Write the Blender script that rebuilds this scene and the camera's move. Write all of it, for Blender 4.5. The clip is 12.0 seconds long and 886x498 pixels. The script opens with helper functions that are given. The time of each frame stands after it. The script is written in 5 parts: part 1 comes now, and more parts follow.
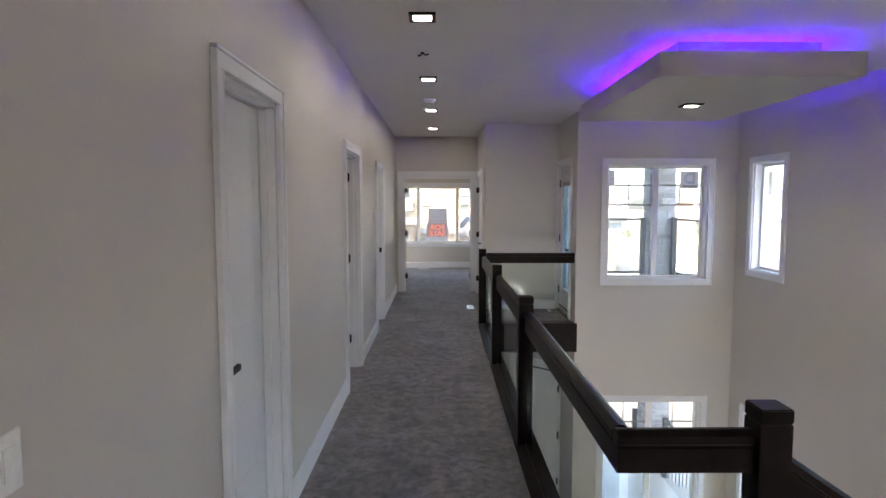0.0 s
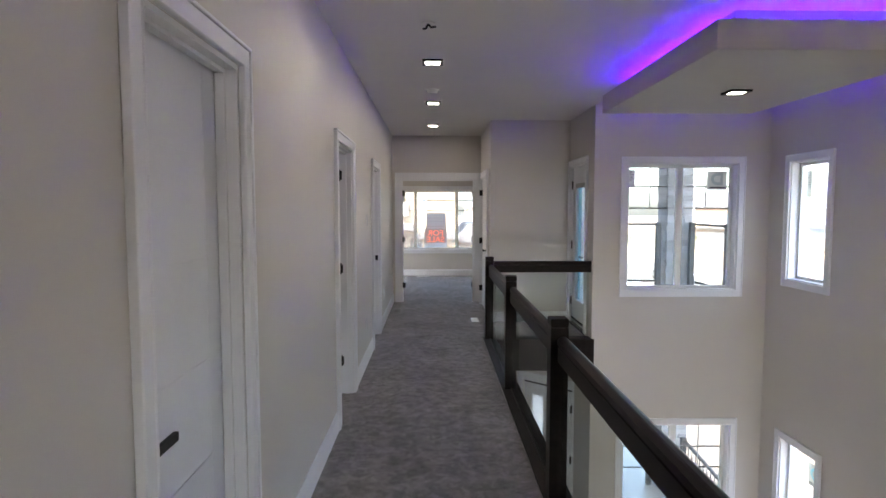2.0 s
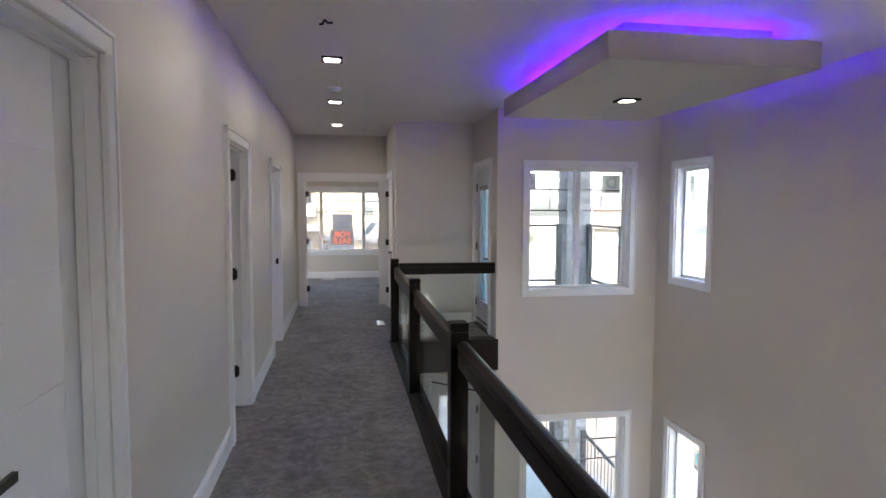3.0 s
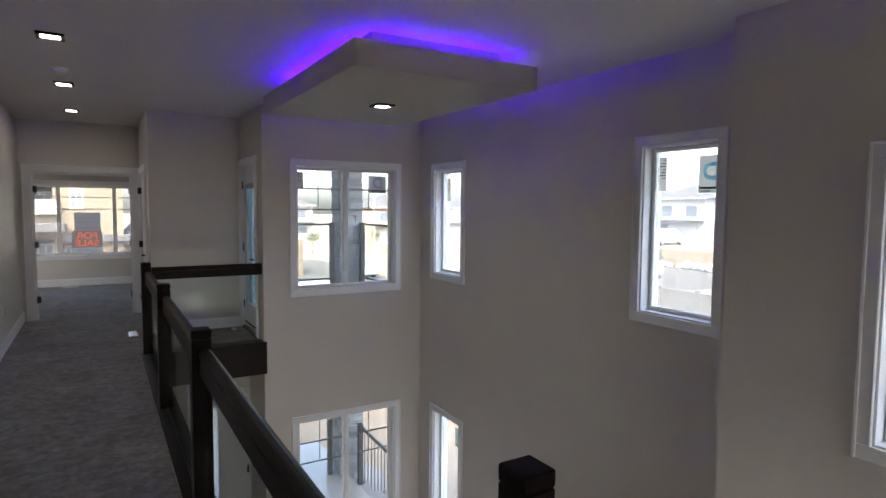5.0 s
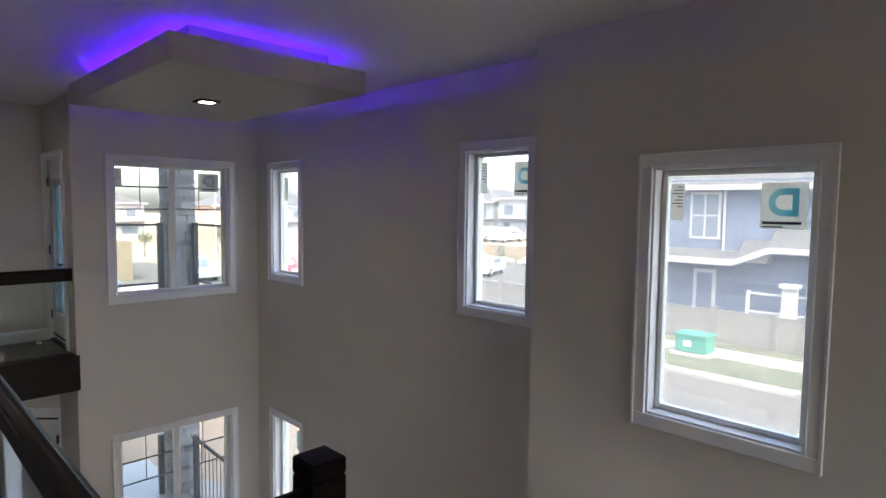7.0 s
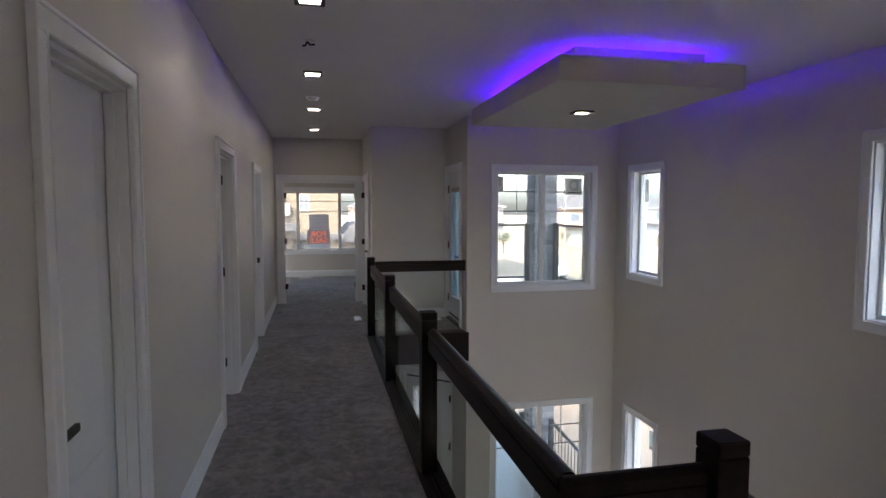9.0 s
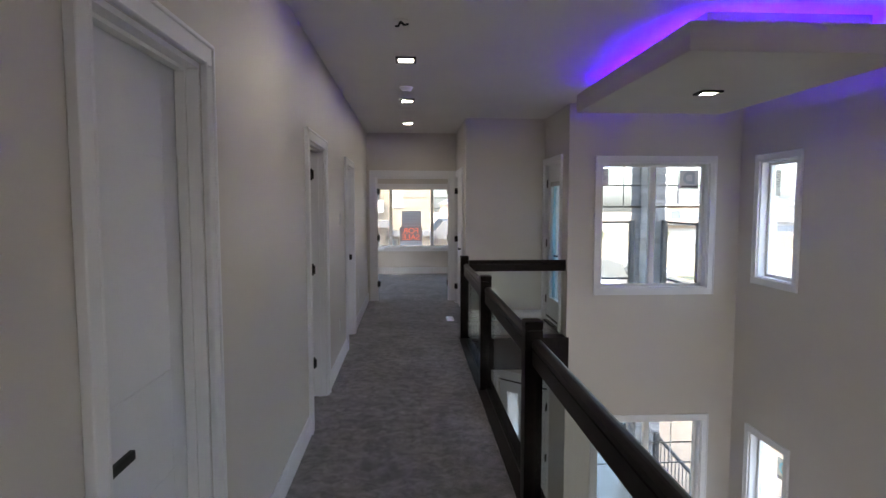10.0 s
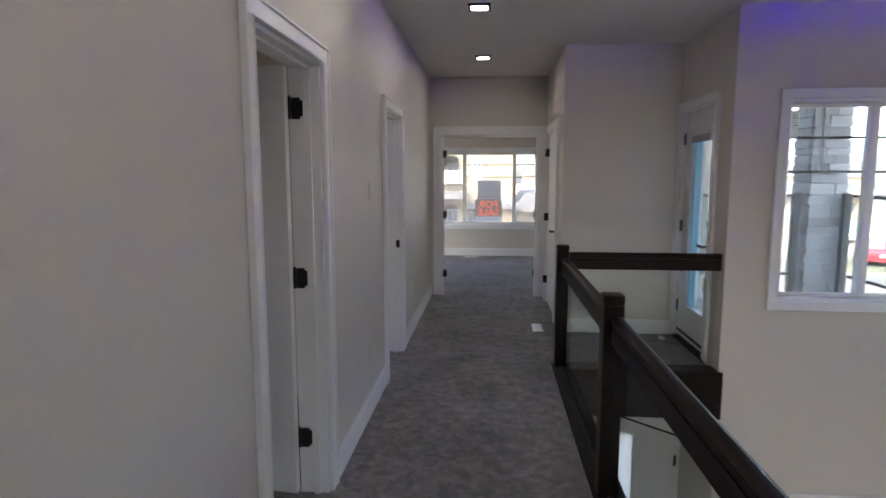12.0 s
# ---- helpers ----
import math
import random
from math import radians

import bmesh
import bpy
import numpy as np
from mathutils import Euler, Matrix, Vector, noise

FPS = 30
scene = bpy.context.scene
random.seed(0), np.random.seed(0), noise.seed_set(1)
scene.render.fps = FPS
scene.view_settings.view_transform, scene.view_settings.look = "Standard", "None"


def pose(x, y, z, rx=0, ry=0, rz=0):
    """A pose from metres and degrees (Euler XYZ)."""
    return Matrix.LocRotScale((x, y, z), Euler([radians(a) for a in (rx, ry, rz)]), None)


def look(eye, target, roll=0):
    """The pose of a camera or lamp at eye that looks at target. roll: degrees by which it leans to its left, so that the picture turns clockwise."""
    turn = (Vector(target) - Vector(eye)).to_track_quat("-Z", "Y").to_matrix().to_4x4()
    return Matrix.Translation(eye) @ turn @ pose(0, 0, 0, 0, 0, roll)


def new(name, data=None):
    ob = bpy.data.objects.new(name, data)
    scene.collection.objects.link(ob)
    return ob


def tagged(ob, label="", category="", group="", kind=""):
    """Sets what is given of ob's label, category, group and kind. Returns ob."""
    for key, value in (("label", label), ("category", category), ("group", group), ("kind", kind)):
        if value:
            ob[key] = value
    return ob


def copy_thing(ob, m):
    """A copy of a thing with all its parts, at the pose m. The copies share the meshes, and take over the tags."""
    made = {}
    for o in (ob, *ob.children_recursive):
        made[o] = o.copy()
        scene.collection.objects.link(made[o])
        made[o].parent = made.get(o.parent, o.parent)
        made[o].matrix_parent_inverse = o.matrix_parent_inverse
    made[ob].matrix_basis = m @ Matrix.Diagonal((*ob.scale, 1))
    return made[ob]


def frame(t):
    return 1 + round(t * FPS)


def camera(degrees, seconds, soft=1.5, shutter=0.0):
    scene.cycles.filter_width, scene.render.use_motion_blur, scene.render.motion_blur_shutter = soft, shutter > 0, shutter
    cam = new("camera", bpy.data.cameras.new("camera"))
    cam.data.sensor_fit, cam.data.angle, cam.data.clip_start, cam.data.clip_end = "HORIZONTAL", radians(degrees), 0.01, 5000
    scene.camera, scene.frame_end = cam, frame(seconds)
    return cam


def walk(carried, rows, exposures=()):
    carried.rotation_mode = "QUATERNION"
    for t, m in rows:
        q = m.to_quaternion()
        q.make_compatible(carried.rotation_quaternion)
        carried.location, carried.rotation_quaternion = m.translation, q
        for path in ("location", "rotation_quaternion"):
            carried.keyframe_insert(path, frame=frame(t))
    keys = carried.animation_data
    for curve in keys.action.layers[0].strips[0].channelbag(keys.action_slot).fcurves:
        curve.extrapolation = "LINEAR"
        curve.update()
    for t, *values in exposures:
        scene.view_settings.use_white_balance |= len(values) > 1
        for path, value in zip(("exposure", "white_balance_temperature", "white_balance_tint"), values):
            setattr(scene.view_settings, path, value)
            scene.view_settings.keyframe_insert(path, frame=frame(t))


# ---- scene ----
cam = camera(74.6, 12.0, shutter=0.15)
PATH = [
    (0, (0.052, 0.36, 1.615), (0.063, 2.354, 1.454), -0.0),
    (0.5, (0.006, 0.507, 1.605), (0.02, 2.5, 1.446), 0.1),
    (1, (-0.014, 0.723, 1.592), (0.006, 2.717, 1.441), -0.0),
    (1.5, (-0.008, 0.918, 1.589), (0.012, 2.913, 1.44), 0.1),
    (2, (-0.044, 1.087, 1.58), (-0.014, 3.082, 1.439), 0.0),
    (2.5, (-0.03, 1.175, 1.595), (0.13, 3.163, 1.454), 0.1),
    (3, (0.022, 1.16, 1.595), (0.359, 3.127, 1.456), 0.2),
    (5, (0.193, 1.039, 1.615), (1.21, 2.756, 1.473), 0.5),
    (5.5, (0.217, 1.006, 1.618), (1.384, 2.623, 1.477), 0.6),
    (6, (0.227, 0.967, 1.624), (1.535, 2.473, 1.484), 0.6),
    (6.5, (0.244, 0.914, 1.628), (1.669, 2.31, 1.489), 0.6),
    (6.7, (0.261, 0.891, 1.637), (1.703, 2.27, 1.495), 0.7),
    (8.3, (0.079, 0.71, 1.603), (0.869, 2.542, 1.465), 0.2),
    (8.5, (0.023, 0.692, 1.611), (0.682, 2.575, 1.471), 0.0),
    (9, (-0.029, 0.728, 1.626), (0.391, 2.678, 1.483), 0.1),
    (9.5, (-0.048, 0.915, 1.639), (0.221, 2.891, 1.488), 0.1),
    (10, (-0.027, 1.139, 1.607), (0.085, 3.13, 1.454), 0.0),
    (10.5, (0.007, 1.491, 1.598), (0.044, 3.484, 1.433), 0.2),
    (11, (0.034, 1.912, 1.579), (0.053, 3.904, 1.402), 0.1),
    (11.5, (0.081, 2.36, 1.581), (-0.001, 4.349, 1.39), 0.1),
    (11.6, (0.111, 2.504, 1.603), (0.006, 4.491, 1.399), 0.1),
    (11.7, (0.073, 2.664, 1.568), (-0.034, 4.652, 1.37), 0.3),
    (11.8, (0.042, 2.895, 1.513), (-0.061, 4.882, 1.311), 0.4),
    (11.9, (0.024, 3.062, 1.534), (-0.081, 5.046, 1.304), 0.3),
    (12, (0.044, 3.336, 1.547), (-0.12, 5.314, 1.297), 0.0),
]
walk(cam, [(t, look(eye, target, roll)) for t, eye, target, roll in PATH], exposures=[(0.0, 4.17, 6850, 13), (2.5, 4.17, 6850, 13), (3.0, 4.11, 6850, 13), (5.0, 3.33, 6900, 13), (6.5, 3.27, 6950, 13), (8.5, 2.97, 6850, 13), (9.0, 3.25, 6850, 13), (9.8, 3.56, 6800, 13), (10.5, 3.87, 6750, 13), (12.0, 3.82, 6750, 13)])


# ---- world, sun and large lights ----
SUN_ELEV, SUN_AZ = 52.0, 215.0
world = bpy.data.worlds.new("world")
world.use_nodes = True
scene.world = world
bg = world.node_tree.nodes["Background"]
sky = world.node_tree.nodes.new("ShaderNodeTexSky")
sky.sky_type, sky.sun_disc = "NISHITA", False
sky.sun_elevation, sky.sun_rotation = radians(SUN_ELEV), radians(SUN_AZ)
sky.dust_density, sky.air_density, sky.ozone_density = 4.5, 0.85, 0.6
world.node_tree.links.new(sky.outputs[0], bg.inputs[0])
bg.inputs[1].default_value = 0.21
sun = new("sun", bpy.data.lights.new("sun", "SUN"))
sun.data.energy, sun.data.angle, sun.data.color = 0.9, radians(12), (1.0, 0.95, 0.88)
sun.matrix_basis = look((0, 0, 30), (-math.sin(radians(SUN_AZ)) * 30, -math.cos(radians(SUN_AZ)) * 30, 30 - 30 * math.tan(radians(SUN_ELEV))))
# fill lamp added out of view to brighten the lower storey
low = new("lower_fill_light", bpy.data.lights.new("lower_fill_light", "AREA"))
low.data.shape, low.data.size, low.data.size_y, low.data.energy, low.data.color = "RECTANGLE", 2.6, 1.6, 7.5, (0.97, 0.98, 1.0)
low.matrix_basis = look((1.4, -3.02, -1.8), (1.6, 3.0, -1.9))
# fill lamp added out of view to brighten the bedroom
bed_light = new("bedroom_fill_light", bpy.data.lights.new("bedroom_fill_light", "AREA"))
bed_light.data.shape, bed_light.data.size, bed_light.data.size_y, bed_light.data.energy, bed_light.data.color = "RECTANGLE", 1.7, 1.3, 0.25, (0.97, 0.98, 1.0)
bed_light.matrix_basis = look((-2.72, 13.1, 1.35), (0, 13.0, 1.2))
LAMP_GLOW = 9.2
LED_GLOW = 12.8


# ---- materials ----
def material(name, colour, rough=0.6, metal=0.0, vary=0.08, scale=6.0, grain=60.0, bump=0.05, spec=0.5, stretch=(1, 1, 1), vary2=0.05):
    """A surface with its colour varied at a broad and a fine scale, and a fine relief."""
    m = bpy.data.materials.new(name)
    m.use_nodes = True
    n, l = m.node_tree.nodes, m.node_tree.links
    b = n["Principled BSDF"]
    b.inputs["Roughness"].default_value, b.inputs["Metallic"].default_value = rough, metal
    b.inputs["Specular IOR Level"].default_value = spec
    co, mp = n.new("ShaderNodeTexCoord"), n.new("ShaderNodeMapping")
    mp.inputs["Scale"].default_value = stretch
    l.new(co.outputs["Object"], mp.inputs[0])
    broad, fine = n.new("ShaderNodeTexNoise"), n.new("ShaderNodeTexNoise")
    for t, s in ((broad, scale), (fine, grain)):
        t.inputs["Scale"].default_value, t.inputs["Detail"].default_value = s, 4
        l.new(mp.outputs[0], t.inputs["Vector"])
    hsv = n.new("ShaderNodeHueSaturation")
    hsv.inputs["Color"].default_value = (*colour, 1)
    r1, r2, add = n.new("ShaderNodeMapRange"), n.new("ShaderNodeMapRange"), n.new("ShaderNodeMath")
    for r, t, v in ((r1, broad, vary), (r2, fine, vary2)):
        r.inputs["From Min"].default_value, r.inputs["From Max"].default_value = 0.3, 0.7
        r.inputs["To Min"].default_value, r.inputs["To Max"].default_value = -v, v
        l.new(t.outputs[0], r.inputs[0])
    l.new(r1.outputs[0], add.inputs[0])
    l.new(r2.outputs[0], add.inputs[1])
    one = n.new("ShaderNodeMath")
    one.inputs[1].default_value = 1.0
    l.new(add.outputs[0], one.inputs[0])
    l.new(one.outputs[0], hsv.inputs["Value"])
    l.new(hsv.outputs[0], b.inputs["Base Color"])
    if bump:
        bp = n.new("ShaderNodeBump")
        bp.inputs["Strength"].default_value, bp.inputs["Distance"].default_value = bump, 0.01
        l.new(fine.outputs[0], bp.inputs["Height"])
        l.new(bp.outputs[0], b.inputs["Normal"])
    return m


def glowing(name, colour, strength):
    m = bpy.data.materials.new(name)
    m.use_nodes = True
    b = m.node_tree.nodes["Principled BSDF"]
    b.inputs["Base Color"].default_value = (0.8, 0.8, 0.8, 1)
    b.inputs["Emission Color"].default_value, b.inputs["Emission Strength"].default_value = (*colour, 1), strength
    return m


def clear_glass(name, tint, gloss=0.9, haze=0.0):
    """Thin glass; haze: the share of a whitish veil that stands in for glare."""
    m = bpy.data.materials.new(name)
    m.use_nodes = True
    n, l = m.node_tree.nodes, m.node_tree.links
    n.remove(n["Principled BSDF"])
    mix, tr, gl, lw = n.new("ShaderNodeMixShader"), n.new("ShaderNodeBsdfTransparent"), n.new("ShaderNodeBsdfGlossy"), n.new("ShaderNodeLayerWeight")
    tr.inputs[0].default_value = (*tint, 1)
    gl.inputs[0].default_value, gl.inputs[1].default_value = (gloss, gloss, gloss, 1), 0.01
    lw.inputs[0].default_value = 0.5
    pw, sc = n.new("ShaderNodeMath"), n.new("ShaderNodeMath")
    pw.operation, pw.inputs[1].default_value = "POWER", 4.0
    sc.operation, sc.inputs[1].default_value, sc.inputs[2].default_value = "MULTIPLY_ADD", 0.5, 0.025
    l.new(lw.outputs["Facing"], pw.inputs[0])
    l.new(pw.outputs[0], sc.inputs[0])
    l.new(sc.outputs[0], mix.inputs[0])
    l.new(tr.outputs[0], mix.inputs[1])
    l.new(gl.outputs[0], mix.inputs[2])
    # translucent share that washes out the view as glare would
    veil, both = n.new("ShaderNodeBsdfTranslucent"), n.new("ShaderNodeMixShader")
    both.inputs[0].default_value = haze
    l.new(mix.outputs[0], both.inputs[1])
    l.new(veil.outputs[0], both.inputs[2])
    l.new(both.outputs[0], n["Material Output"].inputs[0])
    return m


def sheet_material(name, colour, through_share=0.5):
    """Thin paper or plastic that lets light through."""
    m = bpy.data.materials.new(name)
    m.use_nodes = True
    n, l = m.node_tree.nodes, m.node_tree.links
    n.remove(n["Principled BSDF"])
    mix, df, tl = n.new("ShaderNodeMixShader"), n.new("ShaderNodeBsdfDiffuse"), n.new("ShaderNodeBsdfTranslucent")
    tex, ramp = n.new("ShaderNodeTexNoise"), n.new("ShaderNodeHueSaturation")
    tex.inputs["Scale"].default_value = 14
    rng = n.new("ShaderNodeMapRange")
    rng.inputs["To Min"].default_value, rng.inputs["To Max"].default_value = 0.85, 1.15
    l.new(tex.outputs[0], rng.inputs[0])
    l.new(rng.outputs[0], ramp.inputs["Value"])
    ramp.inputs["Color"].default_value = (*[math.sqrt(c) for c in colour], 1)
    for sh in (df, tl):
        l.new(ramp.outputs[0], sh.inputs[0])
    mix.inputs[0].default_value = through_share
    l.new(df.outputs[0], mix.inputs[1])
    l.new(tl.outputs[0], mix.inputs[2])
    l.new(mix.outputs[0], n["Material Output"].inputs[0])
    return m


def stone_material():
    m = material("ledge_stone", (0.27, 0.275, 0.285), 0.85, vary=0.25, scale=9, grain=50, bump=0.5, vary2=0.15)
    n, l = m.node_tree.nodes, m.node_tree.links
    info, rng, hsv = n.new("ShaderNodeObjectInfo"), n.new("ShaderNodeMapRange"), n["Hue/Saturation/Value"]
    rng.inputs["To Min"].default_value, rng.inputs["To Max"].default_value = 0.7, 1.15
    l.new(info.outputs["Random"], rng.inputs[0])
    second = n.new("ShaderNodeHueSaturation")
    l.new(hsv.outputs[0], second.inputs["Color"])
    l.new(rng.outputs[0], second.inputs["Value"])
    l.new(second.outputs[0], n["Principled BSDF"].inputs["Base Color"])
    return m


def carpet_material():
    m = material("carpet", (0.166, 0.150, 0.151), 1.0, vary=0.26, scale=26, grain=300, bump=0.8, spec=0.1, vary2=0.3)
    n, l = m.node_tree.nodes, m.node_tree.links
    b = n["Principled BSDF"]
    b.inputs["Sheen Weight"].default_value, b.inputs["Sheen Roughness"].default_value = 0.25, 0.6
    total = None
    for scale, detail, twist, low, high in ((12.0, 7, 0.7, 0.68, 1.34), (2.2, 4, 0.6, 0.8, 1.2)):
        big, rng = n.new("ShaderNodeTexNoise"), n.new("ShaderNodeMapRange")
        big.inputs["Scale"].default_value, big.inputs["Detail"].default_value, big.inputs["Distortion"].default_value = scale, detail, twist
        l.new(n["Texture Coordinate"].outputs["Object"], big.inputs["Vector"])
        rng.inputs["From Min"].default_value, rng.inputs["From Max"].default_value = 0.35, 0.65
        rng.inputs["To Min"].default_value, rng.inputs["To Max"].default_value = low, high
        l.new(big.outputs[0], rng.inputs[0])
        if total is None:
            total = rng
        else:
            both = n.new("ShaderNodeMath")
            both.operation = "MULTIPLY"
            l.new(total.outputs[0], both.inputs[0])
            l.new(rng.outputs[0], both.inputs[1])
            rng = both
    second = n.new("ShaderNodeHueSaturation")
    l.new(n["Hue/Saturation/Value"].outputs[0], second.inputs["Color"])
    l.new(rng.outputs[0], second.inputs["Value"])
    l.new(second.outputs[0], b.inputs["Base Color"])
    return m


M_WALL = material("wall_paint", (0.60, 0.565, 0.53), 0.42, vary=0.02, scale=1.5, grain=260, bump=0.06, vary2=0.012, spec=0.35)
M_CEIL = material("ceiling_paint", (0.74, 0.715, 0.69), 0.8, vary=0.02, scale=1.2, grain=180, bump=0.1, vary2=0.015)
M_TRIM = material("trim_paint", (0.78, 0.785, 0.81), 0.33, vary=0.015, scale=3, grain=120, bump=0.02, vary2=0.01)
# greige set darker than the walls, with the shade of the panel's sides in it
M_PANEL = material("shaded_panel_greige", (0.47, 0.435, 0.395), 0.5, vary=0.03, scale=2, grain=220, bump=0.06, vary2=0.015, spec=0.35)
M_DOOR = material("door_paint", (0.74, 0.75, 0.775), 0.4, vary=0.02, scale=2, grain=120, bump=0.03, vary2=0.012)
M_VINYL = material("window_vinyl", (0.8, 0.81, 0.8), 0.35, vary=0.015, bump=0.01)
M_CARPET = carpet_material()
M_WOOD = material("espresso_wood", (0.0135, 0.0085, 0.0080), 0.36, spec=0.10, vary=0.3, scale=5, grain=45, bump=0.08, stretch=(6, 1, 6), vary2=0.25)
M_BLACK = material("black_metal", (0.012, 0.012, 0.013), 0.45, spec=0.25, vary=0.1, bump=0.02)
M_BLACKGREY = material("powder_coated_rail", (0.018, 0.021, 0.024), 0.45, vary=0.1, bump=0.02)
M_GLASS = clear_glass("window_glass", (0.86, 0.895, 0.885), haze=0.03)
# stronger glare veil, and a deeper tint to dim the bright view
M_GLASS_EAST = clear_glass("veiled_window_glass", (0.80, 0.845, 0.83), haze=0.07)
M_RAILGLASS = clear_glass("guard_glass", (0.93, 0.965, 0.955), gloss=0.4)
M_LENS = glowing("lamp_lens", (1.0, 0.94, 0.86), LAMP_GLOW)
M_LED = glowing("led_tape", (0.058, 0.003, 1.0), LED_GLOW)
M_PLASTIC = material("white_plastic", (0.86, 0.86, 0.85), 0.25, vary=0.02, bump=0.0)
M_STONE = stone_material()
M_MORTAR = material("mortar", (0.24, 0.24, 0.245), 0.95, bump=0.4)
M_PAPER = sheet_material("label_paper", (0.5, 0.46, 0.375), 0.75)
M_GREYPAPER = sheet_material("thick_label_paper", (0.56, 0.535, 0.50), 0.72)
M_GREYINK = sheet_material("label_grey_ink", (0.28, 0.31, 0.32), 0.72)
M_CYAN = sheet_material("label_blue_ink", (0.12, 0.5, 0.66), 0.85)
M_INK = material("black_ink", (0.03, 0.03, 0.03), 0.6, bump=0)
M_ORANGE = sheet_material("orange_plastic", (0.72, 0.13, 0.07), 0.9)
M_SIGNBLACK = sheet_material("sign_black", (0.10, 0.088, 0.08), 0.9)
M_SIGNWHITE = sheet_material("sign_white", (0.2, 0.2, 0.195), 0.9)
M_SIGNGREY = sheet_material("sign_grey", (0.14, 0.132, 0.13), 0.9)
M_BAR = material("grille_bar", (0.16, 0.16, 0.16), 0.5, bump=0.0)
M_BARPALE = material("pale_grille_bar", (0.42, 0.42, 0.42), 0.5, bump=0.0)
M_FILM = sheet_material("blue_film", (0.16, 0.36, 0.44), 0.8)
M_CONCRETE = material("concrete", (0.185, 0.175, 0.163), 0.9, vary=0.08, scale=1.5, grain=60, bump=0.2)
M_ASPHALT = material("asphalt", (0.058, 0.053, 0.047), 0.95, vary=0.1, scale=0.6, grain=40, bump=0.2)
M_GRASS = material("grass", (0.05, 0.054, 0.03), 0.95, vary=0.25, scale=0.8, grain=30, bump=0.5)
M_DIRT = material("bare_earth", (0.185, 0.143, 0.10), 0.97, vary=0.15, scale=0.7, grain=8, bump=0.6, vary2=0.18)
M_BLUE = material("blue_siding", (0.070, 0.086, 0.125), 0.7, vary=0.05, scale=0.5, grain=30, bump=0.1)
M_HOUSEWHITE = material("white_house_trim", (0.25, 0.25, 0.245), 0.6, bump=0.02)
M_FENCE = material("vinyl_fence", (0.115, 0.108, 0.098), 0.5, vary=0.03, bump=0.02)
M_SHINGLE = material("roof_shingle", (0.055, 0.055, 0.058), 0.9, vary=0.15, scale=2, grain=14, bump=0.5)
M_GREENBOX = material("green_steel", (0.03, 0.14, 0.105), 0.5, vary=0.06, bump=0.02)
M_STUCCO = material("cream_stucco", (0.128, 0.105, 0.074), 0.9, vary=0.05, scale=0.6, grain=40, bump=0.3)
M_PALE = material("pale_siding", (0.30, 0.30, 0.31), 0.8, vary=0.05, bump=0.1)
M_BROWN = material("brown_siding", (0.33, 0.25, 0.19), 0.8, vary=0.08, bump=0.1)
M_DARKGLASS = material("house_window", (0.09, 0.11, 0.14), 0.12, vary=0.1, bump=0)
M_LAMINATE = material("pale_floorboard", (0.27, 0.245, 0.21), 0.35, vary=0.1, scale=3, grain=40, stretch=(1, 6, 1), bump=0.05)
M_LEAF = material("leaf", (0.075, 0.085, 0.045), 0.8, vary=0.3, scale=3, bump=0.1)
M_BARK = material("bark", (0.12, 0.09, 0.07), 0.95, vary=0.2, bump=0.4)
M_TYRE = material("tyre", (0.02, 0.02, 0.02), 0.9, bump=0.1)
M_RIM = material("alloy_rim", (0.5, 0.5, 0.52), 0.3, metal=0.9, bump=0)
M_CARWHITE = material("white_car_paint", (0.45, 0.45, 0.45), 0.2, vary=0.02, bump=0)
M_CARSILVER = material("silver_car_paint", (0.36, 0.37, 0.39), 0.25, metal=0.4, vary=0.02, bump=0)
M_CARRED = material("dark_red_car_paint", (0.22, 0.015, 0.02), 0.2, vary=0.02, bump=0)
M_CARGREY = material("grey_car_paint", (0.09, 0.10, 0.115), 0.2, metal=0.3, vary=0.02, bump=0)
M_LAMPRED = material("tail_lamp", (0.4, 0.01, 0.01), 0.2, bump=0)

# ---- building helpers ----
PLACED = {}


def box(bm, x0, x1, y0, y1, z0, z1):
    bmesh.ops.create_cube(bm, size=1, matrix=Matrix.LocRotScale(((x0 + x1) / 2, (y0 + y1) / 2, (z0 + z1) / 2), None, (abs(x1 - x0), abs(y1 - y0), abs(z1 - z0))))


def boxes(*rows, bevel=0.0, segments=2):
    bm = bmesh.new()
    for r in rows:
        box(bm, *r)
    if bevel:
        bmesh.ops.bevel(bm, geom=list(bm.edges), offset=bevel, segments=segments, affect="EDGES")
    return bm


def tube(bm, p, q, r, seg=10, r2=None):
    p, q = Vector(p), Vector(q)
    way = (q - p).to_track_quat("Z", "Y").to_matrix().to_4x4()
    bmesh.ops.create_cone(bm, cap_ends=True, segments=seg, radius1=r, radius2=r if r2 is None else r2, depth=(q - p).length, matrix=Matrix.Translation((p + q) / 2) @ way)


def prism(points, axis, a, b):
    """A flat outline of (u, z) drawn out from a to b along x or y."""
    bm = bmesh.new()
    put = (lambda u, z, w: (w, u, z)) if axis == "x" else (lambda u, z, w: (u, w, z))
    va, vb = [bm.verts.new(put(u, z, a)) for u, z in points], [bm.verts.new(put(u, z, b)) for u, z in points]
    bm.faces.new(va)
    bm.faces.new(vb)
    for i in range(len(points)):
        j = (i + 1) % len(points)
        bm.faces.new((va[i], va[j], vb[j], vb[i]))
    bmesh.ops.recalc_face_normals(bm, faces=bm.faces)
    return bm


